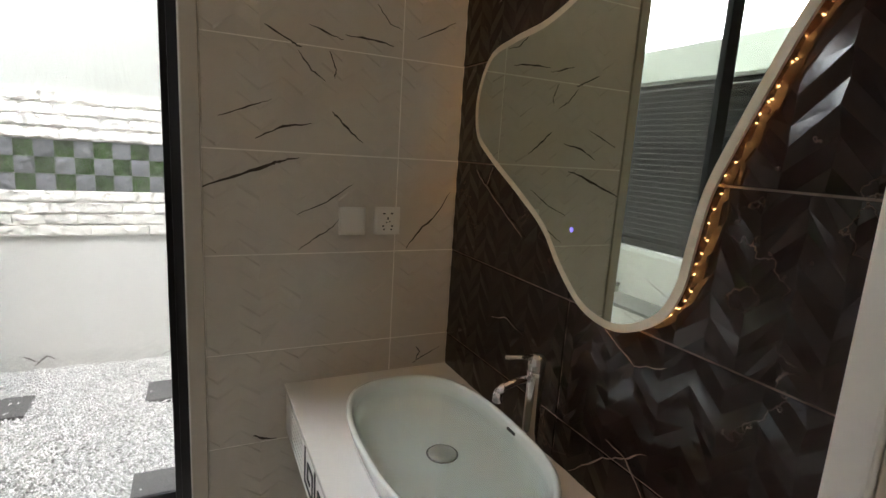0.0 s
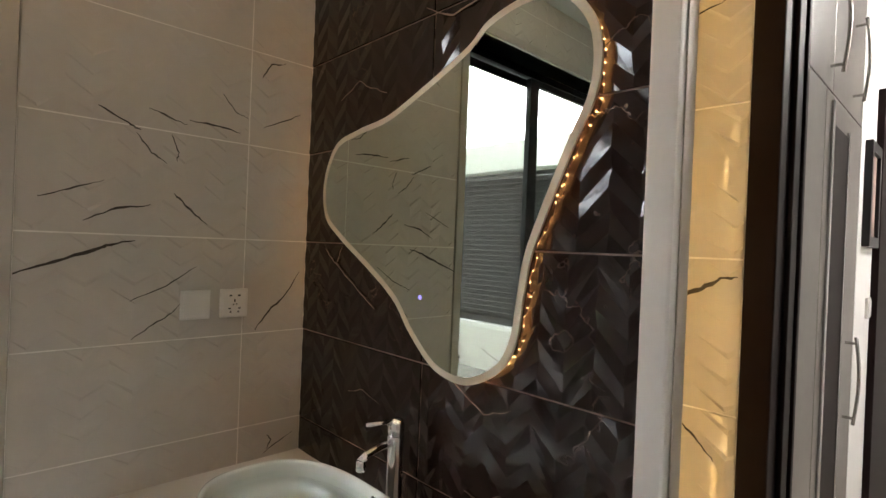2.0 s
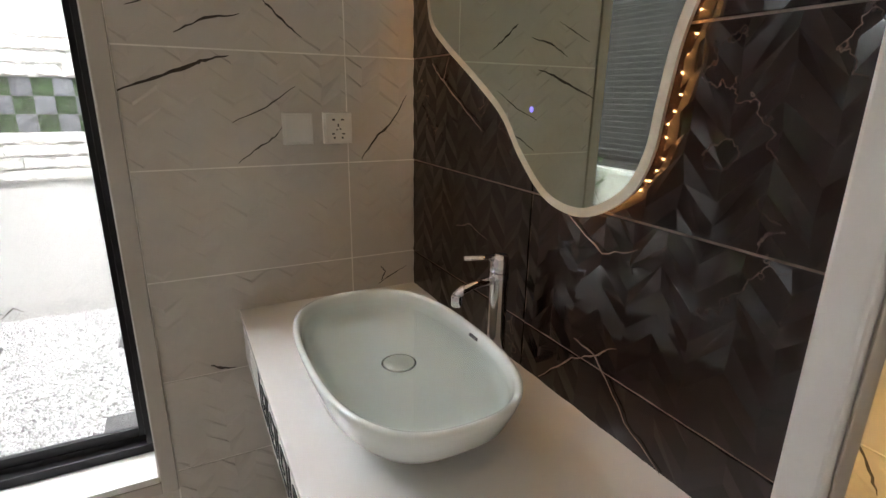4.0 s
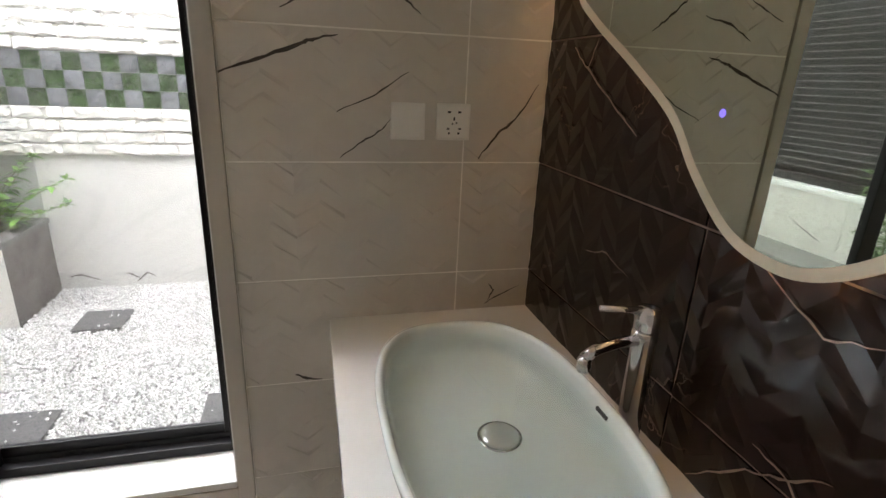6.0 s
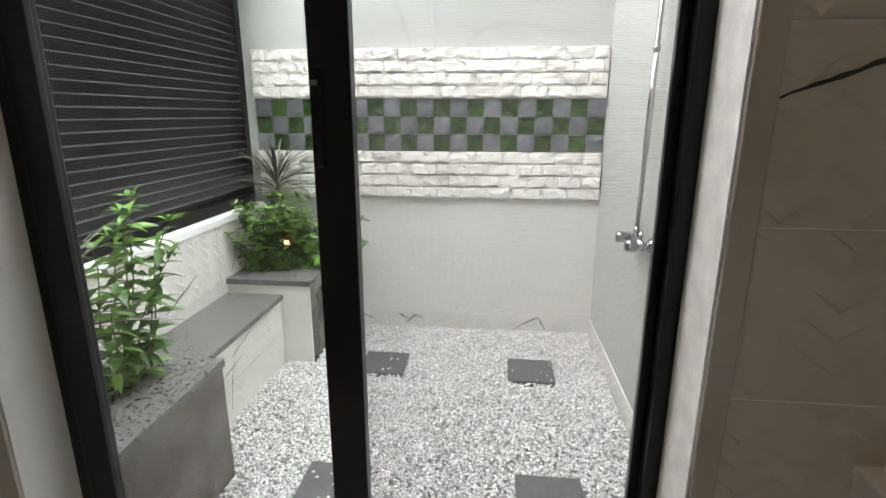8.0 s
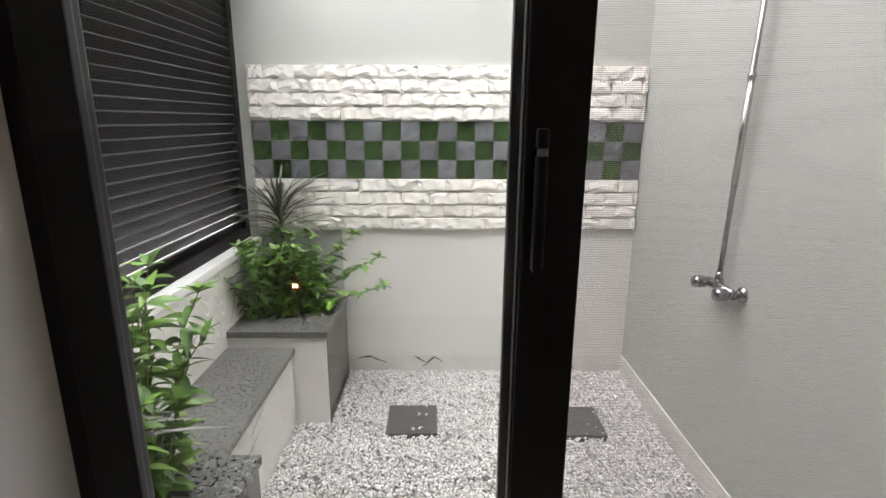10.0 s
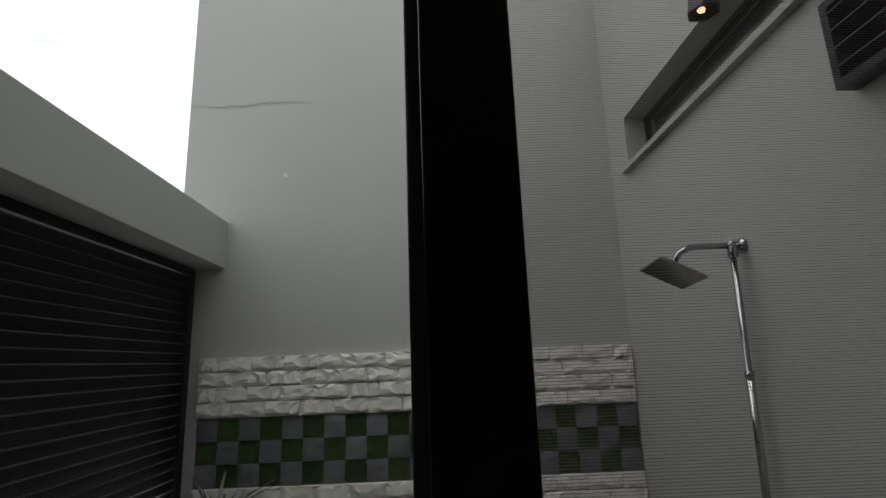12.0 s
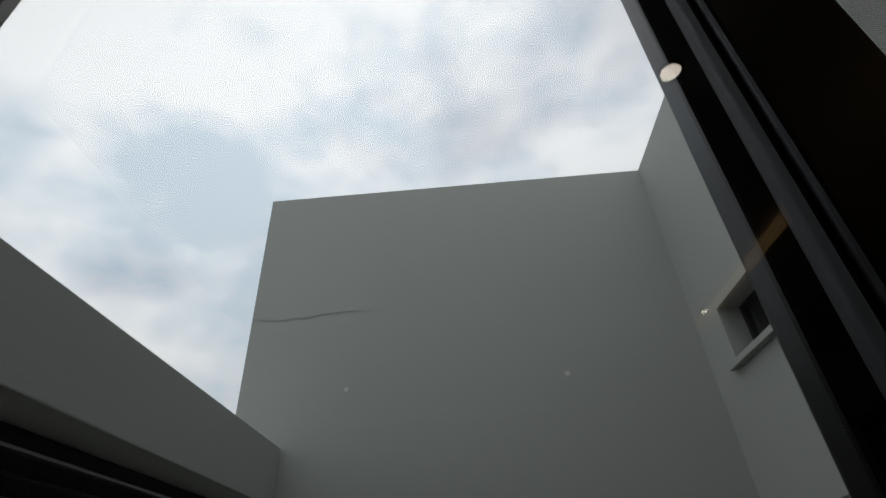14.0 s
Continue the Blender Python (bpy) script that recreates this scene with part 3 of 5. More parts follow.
part("cap", lathe([(0.0195, 1.0945), (0.021, 1.10), (0.021, 1.122), (0.017, 1.134), (0.004, 1.138)], (-0.075, -0.626, 0)), M_CHROME, tap, smooth=True)
part("lever", tube([(-0.085, -0.626, 1.128), (-0.12, -0.618, 1.131), (-0.155, -0.611, 1.132)], 0.005, 8, radii=[0.008, 0.0055, 0.005]), M_CHROME, tap, smooth=True)

# ---- mirror ----
MIRROR = [(-1.040, 2.086), (-0.945, 2.104), (-0.838, 2.082), (-0.772, 2.037), (-0.622, 1.975), (-0.477, 1.924), (-0.335, 1.905), (-0.215, 1.873), (-0.153, 1.765), (-0.167, 1.652), (-0.250, 1.585), (-0.410, 1.496),
          (-0.530, 1.421), (-0.605, 1.341), (-0.692, 1.272), (-0.775, 1.251), (-0.845, 1.263), (-0.918, 1.311), (-0.953, 1.380), (-0.964, 1.457), (-0.980, 1.551), (-1.016, 1.646), (-1.070, 1.770), (-1.115, 1.864), (-1.123, 1.948), (-1.102, 2.022)]


def smooth_loop(pts, steps=7):
    out = []
    k = len(pts)
    for i in range(k):
        p0, p1, p2, p3 = (Vector(pts[(i + j) % k]) for j in (-1, 0, 1, 2))
        for s in range(steps):
            t = s / steps
            out.append(0.5 * (2 * p1 + (p2 - p0) * t + (2 * p0 - 5 * p1 + 4 * p2 - p3) * t * t + (3 * p1 - p0 - 3 * p2 + p3) * t ** 3))
    return out


def shrink(loop, d):
    out = []
    for i, p in enumerate(loop):
        t = (loop[(i + 1) % len(loop)] - loop[i - 1]).normalized()
        out.append(p + d * Vector((t.y, -t.x)))
    return out


outline = smooth_loop(MIRROR)
area = sum(a.x * b.y - b.x * a.y for a, b in zip(outline, outline[1:] + outline[:1]))
INWARD = 1 if area < 0 else -1


def slab(loop, x0, x1):
    bm = bmesh.new()
    back, front = [[bm.verts.new((x, p.x, p.y)) for p in loop] for x in (x1, x0)]
    for k in range(len(loop)):
        bm.faces.new((back[k], back[(k + 1) % len(loop)], front[(k + 1) % len(loop)], front[k]))
    bm.faces.new(front)
    bm.faces.new(list(reversed(back)))
    bmesh.ops.recalc_face_normals(bm, faces=list(bm.faces))
    return bm


def ring_slab(outer, inner, x0, x1):
    bm = bmesh.new()
    rows = [[bm.verts.new((x, p.x, p.y)) for p in loop] for x, loop in ((x0, outer), (x0, inner), (x1, inner), (x1, outer))]
    for a, b in zip(rows, rows[1:] + rows[:1]):
        for k in range(len(outer)):
            bm.faces.new((a[k], a[(k + 1) % len(outer)], b[(k + 1) % len(outer)], b[k]))
    bmesh.ops.recalc_face_normals(bm, faces=list(bm.faces))
    return bm


mirror = thing("wall_mirror", (-0.03, -0.65, 1.7), "wavy free-form backlit mirror on the dark wall", "mirror")
part("mirror_glass", slab(shrink(outline, INWARD * 0.017), -0.0285, -0.023), M_MIRROR, mirror, "silvered glass")
part("rim", ring_slab(outline, shrink(outline, INWARD * 0.017), -0.028, -0.022), M_FROST, mirror, "frosted glass rim")
part("back_box", slab(shrink(outline, INWARD * 0.075), -0.0225, 0.0), M_PLASTIC, mirror)
leds = bmesh.new()
strip = shrink(outline, INWARD * 0.013)
walked = 0.0
for a, b in zip(strip, strip[1:] + strip[:1]):
    walked += (b - a).length
    if walked > 0.020:
        walked = 0.0
        box(-0.0165, -0.0125, a.x - 0.0011, a.x + 0.0011, a.y - 0.0011, a.y + 0.0011, bm=leds)
tagged(part("led_strip", leds, M_LED_WARM, mirror, "warm light diodes behind the glass"), kind="stuff")
part("touch_light", lathe([(0.006, -0.0292), (0.006, -0.0286)], (0, -0.643, 1.438), 16, "x"), M_BLUE, mirror, "glowing blue touch button")

# ---- switch and socket ----
switch = thing("wall_switch", (-0.35, -0.006, 1.365), "blank white square switch plate on the tiles", "switch")
part("plate", box(-0.402, -0.318, -0.012, 0.001, 1.322, 1.410, 0.003), M_PLASTIC, switch)
part("rocker", box(-0.395, -0.325, -0.0145, -0.012, 1.329, 1.403, 0.002), M_PLASTIC, switch)
socket = thing("wall_socket", (-0.236, -0.006, 1.365), "white five-hole power socket on the tiles", "socket")
part("plate", box(-0.288, -0.203, -0.012, 0.001, 1.322, 1.411, 0.003), M_PLASTIC, socket)
part("face", box(-0.282, -0.209, -0.0145, -0.012, 1.328, 1.405, 0.002), M_PLASTIC, socket)
for dx, dz, w, h in ((-0.013, 0.024, 0.008, 0.0045), (0.013, 0.024, 0.008, 0.0045), (0.0, 0.008, 0.004, 0.008), (-0.004, -0.004, 0.004, 0.004), (0.006, -0.002, 0.004, 0.004), (-0.015, -0.016, 0.007, 0.004), (0.015, -0.016, 0.007, 0.004), (-0.012, -0.027, 0.005, 0.005), (0.012, -0.027, 0.005, 0.005)):
    part("hole", box(-0.2455 + dx - w / 2, -0.2455 + dx + w / 2, -0.0152, -0.0144, 1.3665 + dz - h / 2, 1.3665 + dz + h / 2), M_HOLE, socket)

# ---- hidden strip behind the profile ----
cove = thing("cove_light", (0.07, -1.235, 1.3), "golden light strip hidden behind the white profile", "light strip")
part("strip", box(0.0505, 0.058, -1.233, -1.213, 0.05, CEIL - 0.02), M_STEEL, cove)
dots = bmesh.new()
for i in range(138):
    box(0.058, 0.061, -1.227, -1.220, 0.06 + 0.02 * i, 0.067 + 0.02 * i, bm=dots)
tagged(part("diode", dots, M_LED_GOLD, cove, "golden light diodes"), kind="stuff")
top_cove = thing("ceiling_cove_light", (-0.3, -0.7, CEIL), "warm light strip under the ceiling", "light strip")
part("strip", box(-0.62, -0.58, -1.9, -0.12, CEIL - 0.022, CEIL, 0.002), M_COVE, top_cove)

M_DOWN = glow("downlight_lens", (1.0, 0.88, 0.72), 8.0)
for x, y in ((-1.165, -0.451), (-0.62, -1.75)):
    down = thing("downlight", (x, y, CEIL), "small round recessed ceiling light", "lamp", "ceiling downlights")
    part("ring", lathe([(0.026, CEIL - 0.006), (0.034, CEIL - 0.004), (0.034, CEIL)], (x, y, 0)), M_CHROME, down, smooth=True)
    part("lens", lathe([(0.022, CEIL - 0.0085), (0.024, CEIL - 0.0065)], (x, y, 0)), M_DOWN, down, "glowing lens")

# ---- doorway and hall ----
door_frame = thing("door_1", (0.27, -1.34, 0), "dark brown wooden door frame, open", "door frame", kind="structure")
part("jamb", box(0.195, 0.345, -1.362, -1.309, FLOOR, 2.52, 0.004), M_DOORWOOD, door_frame)
part("stop", box(0.25, 0.29, -1.372, -1.362, FLOOR, 2.52, 0.003), M_DOORWOOD, door_frame)
part("casing", box(0.345, 0.362, -1.368, -1.309, FLOOR, 2.52, 0.003), M_DOORWOOD, door_frame)
part("head", box(0.195, 0.345, -2.28, -1.372, 2.45, 2.52, 0.004), M_DOORWOOD, door_frame)
part("jamb", box(0.195, 0.345, -2.35, -2.28, FLOOR, 2.52, 0.004), M_DOORWOOD, door_frame)

wardrobe = thing("wardrobe", (0.8, -1.05, 0), "tall greige laminate wardrobe with arched steel handles", "wardrobe")
part("body", box(0.42, 1.545, -1.282, -0.76, FLOOR, 2.765, 0.002), M_WOOD, wardrobe)


def arched_handle(x, z0, z1, parent, y=-1.300):
    """A bowed bar on two short feet."""
    pts = [(x, y - 0.030 - 0.012 * math.sin(math.pi * k / 10), z0 - 0.012 + (z1 - z0 + 0.024) * k / 10) for k in range(11)]
    h = part("handle", tube(pts, 0.0055, 8), M_STEEL, parent, "bowed steel handle", smooth=True)
    for z in (z0 + 0.01, z1 - 0.01):
        part("foot", tube([(x, y, z), (x, y - 0.034, z)], 0.005, 8), M_STEEL, h)


for x0, x1, hx in ((0.424, 1.000, 0.950), (1.004, 1.541, 1.330)):
    d = part("upper_door", box(x0, x1, -1.300, -1.2825, 2.075, 2.76, 0.002), M_WOOD, wardrobe)
    arched_handle(hx, 2.13, 2.39, d)
d = part("lower_door", box(0.424, 0.912, -1.300, -1.2825, 0.08, 2.070, 0.002), M_WOOD, wardrobe)
d = part("lower_door", box(0.916, 1.541, -1.300, -1.2825, 0.08, 2.070, 0.002), M_WOOD, wardrobe)
part("dark_panel", box(1.010, 1.250, -1.304, -1.3005, 0.2, 1.985, 0.001), M_DOORWOOD, d, "tall dark inset panel")
part("panel_edge", box(0.985, 1.010, -1.308, -1.3005, 0.18, 2.05, 0.002), M_CHROME, d, "bright metal edge")
part("panel_edge", box(1.250, 1.262, -1.308, -1.3005, 0.18, 2.0, 0.002), M_CHROME, d, "bright metal edge")
arched_handle(1.385, 1.02, 1.30, d)

picture = thing("picture_frame", (1.75, -1.32, 1.8), "small black framed picture on the hall wall", "picture")
part("frame", wall_with_hole("y", 1.64, 1.90, 1.635, 2.045, -1.325, -1.3005, [(1.675, 1.865, 1.675, 2.005)]), M_BLACK, picture)
part("print", box(1.675, 1.865, -1.312, -1.306, 1.675, 2.005), M_PICTURE, picture, "faded reddish print")
hall_door = thing("door_2", (2.4, -1.31, 0), "closed dark brown hall door", "door", kind="structure")
part("leaf", box(2.00, 2.80, -1.314, -1.3005, FLOOR, 2.24, 0.002), M_DOORWOOD, hall_door)
part("casing", box(1.93, 2.00, -1.326, -1.3005, FLOOR, 2.31, 0.003), M_DOORWOOD, hall_door)
part("casing", box(2.80, 2.87, -1.326, -1.3005, FLOOR, 2.31, 0.003), M_DOORWOOD, hall_door)
part("casing", box(2.00, 2.80, -1.326, -1.3005, 2.24, 2.31, 0.003), M_DOORWOOD, hall_door)
hall_switch = thing("hall_switch", (1.84, -1.306, 1.4), "small white switch on the hall wall", "switch")
part("plate", box(1.80, 1.885, -1.311, -1.3005, 1.345, 1.43, 0.003), M_PLASTIC, hall_switch)
part("rocker", box(1.81, 1.875, -1.3135, -1.311, 1.355, 1.42, 0.001), M_PLASTIC, hall_switch)
hall_lamp = thing("hall_lamp", (1.9, -2.2, HALL), "flat round lamp on the hall ceiling", "lamp")
part("shade", lathe([(0.20, HALL - 0.045), (0.21, HALL - 0.03), (0.21, HALL - 0.001), (0.19, HALL)], (1.9, -2.2, 0)), M_HALL, hall_lamp, smooth=True)

# ---- louver screen ----
louver = thing("louver_screen", (LEFT, 1.28, 0.893), "black aluminium louver screen with close slats", "louver screen")
part("post", box(LEFT - 0.045, LEFT + 0.005, FAR - 0.055, FAR, 0.893, 2.247, 0.003), M_LOUVER, louver)
part("post", box(LEFT - 0.045, LEFT + 0.005, OUT, OUT + 0.055, 0.893, 2.247, 0.003), M_LOUVER, louver)
part("bottom_rail", box(LEFT - 0.045, LEFT + 0.005, OUT + 0.055, FAR - 0.055, 0.893, 0.952, 0.003), M_LOUVER, louver)
part("top_rail", box(LEFT - 0.045, LEFT + 0.005, OUT + 0.055, FAR - 0.055, 2.210, 2.247, 0.003), M_LOUVER, louver)
slat_bm = bmesh.new()
box(-0.0325, 0.0325, -(FAR - OUT) / 2 + 0.056, (FAR - OUT) / 2 - 0.056, -0.0025, 0.0025, 0.001, bm=slat_bm)
# bead along the upper edge that carries the painted highlight
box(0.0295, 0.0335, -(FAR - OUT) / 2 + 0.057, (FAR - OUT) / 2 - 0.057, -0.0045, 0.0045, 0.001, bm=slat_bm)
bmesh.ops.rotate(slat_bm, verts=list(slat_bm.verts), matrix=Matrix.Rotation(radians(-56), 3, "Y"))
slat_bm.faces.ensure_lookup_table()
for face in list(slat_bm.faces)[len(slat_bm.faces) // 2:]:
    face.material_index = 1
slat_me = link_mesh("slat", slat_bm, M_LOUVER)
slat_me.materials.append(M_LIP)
for i in range(27):
    s = part("slat", slat_me, None)
    s.matrix_basis = Matrix.Translation((LEFT - 0.022, (FAR + OUT) / 2, 0.972 + 0.0463 * i))
    s.parent, s.matrix_parent_inverse = louver, louver.matrix_basis.inverted()

# ---- bench and planters ----
bench = thing("garden_bench", (-2.5, 1.3, 0.04), "low bench with a grey granite seat and marble front", "bench")
part("seat", box(-2.667, -2.342, 0.842, 1.748, 0.442, 0.470, 0.004), M_GRANITE, bench)
part("front", box(-2.65, -2.364, 0.842, 1.748, 0.04, 0.442), M_MARBLE_OUT, bench)


def planter(name, x0, x1, y0, y1, top, hole, label):
    """A stone box with a slab lid that has an opening filled with soil."""
    p = thing(name, ((x0 + x1) / 2, (y0 + y1) / 2, 0.04), label, "planter", "stone planters")
    hx0, hx1, hy0, hy1 = hole
    lid = bmesh.new()
    for a in ((x0, hx0, y0 - 0.012, y1), (hx1, x1 + 0.012, y0 - 0.012, y1), (hx0, hx1, y0 - 0.012, hy0), (hx0, hx1, hy1, y1)):
        box(*a, top - 0.03, top, bm=lid)
    part("lid", lid, M_GRANITE, p)
    part("side_slab", box(x1 - 0.02, x1, y0 + 0.012, y1, 0.04, top - 0.03), M_GRANITE2, p, "dark polished granite side")
    part("front_tiles", box(x0, x1, y0, y0 + 0.012, 0.04, top - 0.03), M_MARBLE_OUT_X, p, "white marble front")
    part("inner_wall", box(hx0 - 0.02, hx0, hy0, hy1, 0.1, top - 0.03), M_GRANITE2, p)
    part("inner_wall", box(hx0, hx1, hy1, hy1 + 0.02, 0.1, top - 0.03), M_GRANITE2, p)
    part("soil", box(hx0, hx1, hy0, hy1, top - 0.14, top - 0.07), M_SOIL, p, "dark damp soil")
    return p


planter("planter", -2.667, -2.190, OUT + 0.03, 0.822, 0.555, (-2.60, -2.375, 0.38, 0.690), "granite planter beside the bench")
planter("planter", -2.667, -2.195, 1.760, FAR - 0.002, 0.550, (-2.60, -2.373, 1.93, 2.21), "marble-fronted planter in the corner")


# ---- plants ----
def leaf_mesh(name, length, width, material, fold=0.25, droop=0.25, seg=4):
    """A pointed leaf folded along its rib, growing along +x."""
    bm = bmesh.new()
    rows = []
    for i in range(seg + 1):
        t = i / seg
        w = width * math.sin(math.pi * min(1, t ** 0.8 * 0.97 + 0.03)) * 0.5
        x, z = length * t, -droop * length * t * t
        rows.append([bm.verts.new((x, s * w, z + abs(s) * w * fold)) for s in (-1, 0, 1)])
    for a, b in zip(rows, rows[1:]):
        for k in (0, 1):
            bm.faces.new((a[k], b[k], b[k + 1], a[k + 1]))
    return link_mesh(name, bm, material, True)


LEAVES = [leaf_mesh("leaf", 0.055, 0.027, M_LEAF, 0.3, 0.3), leaf_mesh("leaf", 0.045, 0.024, M_LEAF, 0.2, 0.1), leaf_mesh("leaf", 0.06, 0.026, M_LEAF_D, 0.3, 0.45)]
BIG = [leaf_mesh("leaf", 0.090, 0.034, M_LEAF, 0.3, 0.25, 6), leaf_mesh("leaf", 0.078, 0.030, M_LEAF, 0.25, 0.45, 6), leaf_mesh("leaf", 0.085, 0.032, M_LEAF_D, 0.3, 0.55, 6)]
STRAPS = [leaf_mesh("strap_leaf", 0.40, 0.017, M_SPIKE, 0.5, 0.5, 8), leaf_mesh("strap_leaf", 0.36, 0.015, M_SPIKE, 0.5, 0.95, 8), leaf_mesh("strap_leaf", 0.28, 0.014, M_SPIKE, 0.5, 0.15, 8)]
PALE = [leaf_mesh("strap_leaf", 0.44, 0.018, M_SPIKE_PALE, 0.5, 0.45, 8), leaf_mesh("strap_leaf", 0.38, 0.016, M_SPIKE_PALE, 0.5, 0.85, 8), leaf_mesh("strap_leaf", 0.30, 0.015, M_SPIKE, 0.5, 0.15, 8)]
rng = random.Random(7)


def place_leaf(me, at, yaw, pitch, roll, size, parent):
    o = new(me.name.split(".")[0], me)
    o.matrix_basis = Matrix.Translation(at) @ Euler((roll, -pitch, yaw)).to_matrix().to_4x4() @ Matrix.Scale(size, 4)
    o.parent, o.matrix_parent_inverse = parent, parent.matrix_basis.inverted()


def leafy_plant(name, base, stems, leaves, label, node=0.035, whorl=2, size=1.0, tip=5):
    """Upright stems with leaves in pairs that turn from node to node. stems: (dx, dy, height, lean x, lean y)."""
    p = thing(name, base, label, "plant")
    for dx, dy, h, lx, ly in stems:
        root = Vector(base) + Vector((dx, dy, 0))
        pts = [root + Vector((lx * t * t + 0.012 * math.sin(9 * t + dx * 40), ly * t * t, h * t)) for t in (k / 8 for k in range(9))]
        part("stem", tube(pts, 0.004, 6, radii=[0.0045 - 0.003 * k / 8 for k in range(9)]), M_STEM, p)
        count, turn = int(math.hypot(h, 1.3 * math.hypot(lx, ly)) / node), rng.random() * 3
        for i in range(1, count + 1):
            t = 0.12 + 0.88 * i / count
            at = pts[min(8, int(t * 8))].lerp(pts[min(8, int(t * 8) + 1)], t * 8 - int(t * 8))
            turn += 1.35 + 0.4 * rng.random()
            for w in range(whorl):
                s = size * (0.75 + 0.5 * rng.random()) * (1.0 - 0.35 * max(0, t - 0.8) / 0.2)
                place_leaf(rng.choice(leaves), at, turn + w * 2 * math.pi / whorl + rng.uniform(-0.3, 0.3), rng.uniform(-0.1, 0.6), rng.uniform(-0.4, 0.4), s, p)
        for w in range(tip):
            place_leaf(rng.choice(leaves), pts[-1], turn + w * 6.283 / tip, rng.uniform(0.6, 1.1), 0, size * 0.75, p)
    return p


def strap_plant(name, base, height, count, label, spread=1.0, size=1.0, straps=STRAPS):
    p = thing(name, base, label, "plant")
    top = Vector(base) + Vector((0, 0, height))
    part("stem", tube([base, (base[0] + 0.01, base[1], base[2] + height * 0.5), top], 0.011, 8, radii=[0.014, 0.012, 0.009]), M_STEM, p)
    for i in range(count):
        t = rng.random()
        place_leaf(rng.choice(straps), top - Vector((0, 0, 0.14 * t)), i * 2.4 + rng.uniform(-0.3, 0.3), (1.25 - 0.9 * t * spread) + rng.uniform(-0.2, 0.15), rng.uniform(-0.3, 0.3), size * rng.uniform(0.7, 1.1), p)
    return p


near_stems = [(0.03, 0.12, 0.62, 0.02, 0.05), (0.07, 0.06, 0.64, 0.08, 0.0), (0.02, -0.03, 0.46, 0.04, -0.08), (0.09, 0.10, 0.50, 0.14, 0.02), (0.06, 0.10, 0.68, 0.06, 0.03), (0.04, 0.03, 0.58, 0.10, -0.02), (0.10, 0.13, 0.60, 0.10, 0.04), (0.00, 0.06, 0.52, -0.01, 0.02), (0.08, -0.02, 0.42, 0.10, -0.06), (0.10, 0.05, 0.36, 0.08, 0.0), (0.02, 0.0, 0.30, -0.02, -0.06)]
near_stems = [tuple(1.02 * v for v in stem) for stem in near_stems]
leafy_plant("leafy_plant", (-2.485, 0.58, 0.478), near_stems, BIG, "bright green upright leafy plant in the planter", 0.036, 2, 0.92)
strap_plant("strap_plant", (-2.50, 0.45, 0.478), 0.44, 46, "pale mauve-grey strap-leaved plant in the planter", 0.95, 0.82, PALE)
far_stems = [(rng.uniform(-0.10, 0.14), rng.uniform(-0.09, 0.08), rng.uniform(0.24, 0.44), rng.uniform(-0.14, 0.16), rng.uniform(-0.20, 0.04)) for _ in range(34)]
far_stems += [(0.12, 0.03, 0.30, 0.30, 0.02), (0.10, 0.0, 0.42, 0.22, 0.0), (0.12, -0.02, 0.20, 0.34, -0.05)]
far_stems = [tuple(1.16 * v for v in stem) for stem in far_stems]
leafy_plant("leafy_plant", (-2.475, 2.05, 0.474), far_stems, LEAVES, "bushy green leafy plant in the corner planter", 0.038, 3, 1.3)
strap_plant("strap_plant", (-2.48, 2.11, 0.474), 0.62, 60, "bronze strap-leaved plant rising behind the bush", 0.9, 1.0)

LX, LY = -2.372, 1.942
lantern = thing("garden_lantern", (LX, LY, 0.55), "tiny red garden lantern among the leaves", "lantern")
part("stake", tube([(LX, LY, 0.482), (LX, LY, 0.706)], 0.0025, 6), M_STEM, lantern)
part("body", box(LX - 0.019, LX + 0.019, LY - 0.019, LY + 0.019, 0.703, 0.763, 0.004), M_RED, lantern)
part("bulb", box(LX - 0.013, LX - 0.003, LY - 0.0215, LY - 0.0175, 0.714, 0.734, 0.001), M_BULB, lantern, "glowing bulb")
part("bulb", box(LX + 0.003, LX + 0.013, LY - 0.0215, LY - 0.0175, 0.714, 0.734, 0.001), M_BULB, lantern, "glowing bulb")
part("roof", lathe([(0.031, 0.7632), (0.029, 0.767), (0.006, 0.787), (0.003, 0.793)], (LX, LY, 0), 8), M_RED, lantern)

# ---- shower ----
SX = RIGHT - 0.037
shower = thing("outdoor_shower", (RIGHT, 1.30, 0.9), "chrome exposed shower column with a square head", "shower")
part("riser", tube([(SX, 1.320, 0.96), (SX, 1.280, 2.045)], 0.0095, 12), M_CHROME_OUT, shower, smooth=True)
part("sleeve", tube([(SX, 1.307, 1.30), (SX, 1.2935, 1.68)], 0.0117, 12), M_STEEL, shower, smooth=True)
part("collar", tube([(SX, 1.2938, 1.672), (SX, 1.2932, 1.690)], 0.0140, 14), M_CHROME_OUT, shower, smooth=True)
part("arm", tube([(RIGHT - 0.007, 1.278, 2.070), (-0.69, 1.278, 2.070), (-0.735, 1.278, 2.068), (-0.765, 1.278, 2.052), (-0.787, 1.278, 2.022)], 0.0095, 12), M_CHROME_OUT, shower, smooth=True)
part("top_flange", lathe([(0.024, RIGHT - 0.003), (0.024, RIGHT - 0.009), (0.013, RIGHT - 0.018)], (0, 1.278, 2.070), 20, "x"), M_CHROME_OUT, shower, smooth=True)
part("joint", lathe([(0.014, 2.032), (0.0155, 2.037), (0.0155, 2.078), (0.012, 2.084)], (SX, 1.278, 0), 14), M_CHROME_OUT, shower, smooth=True)
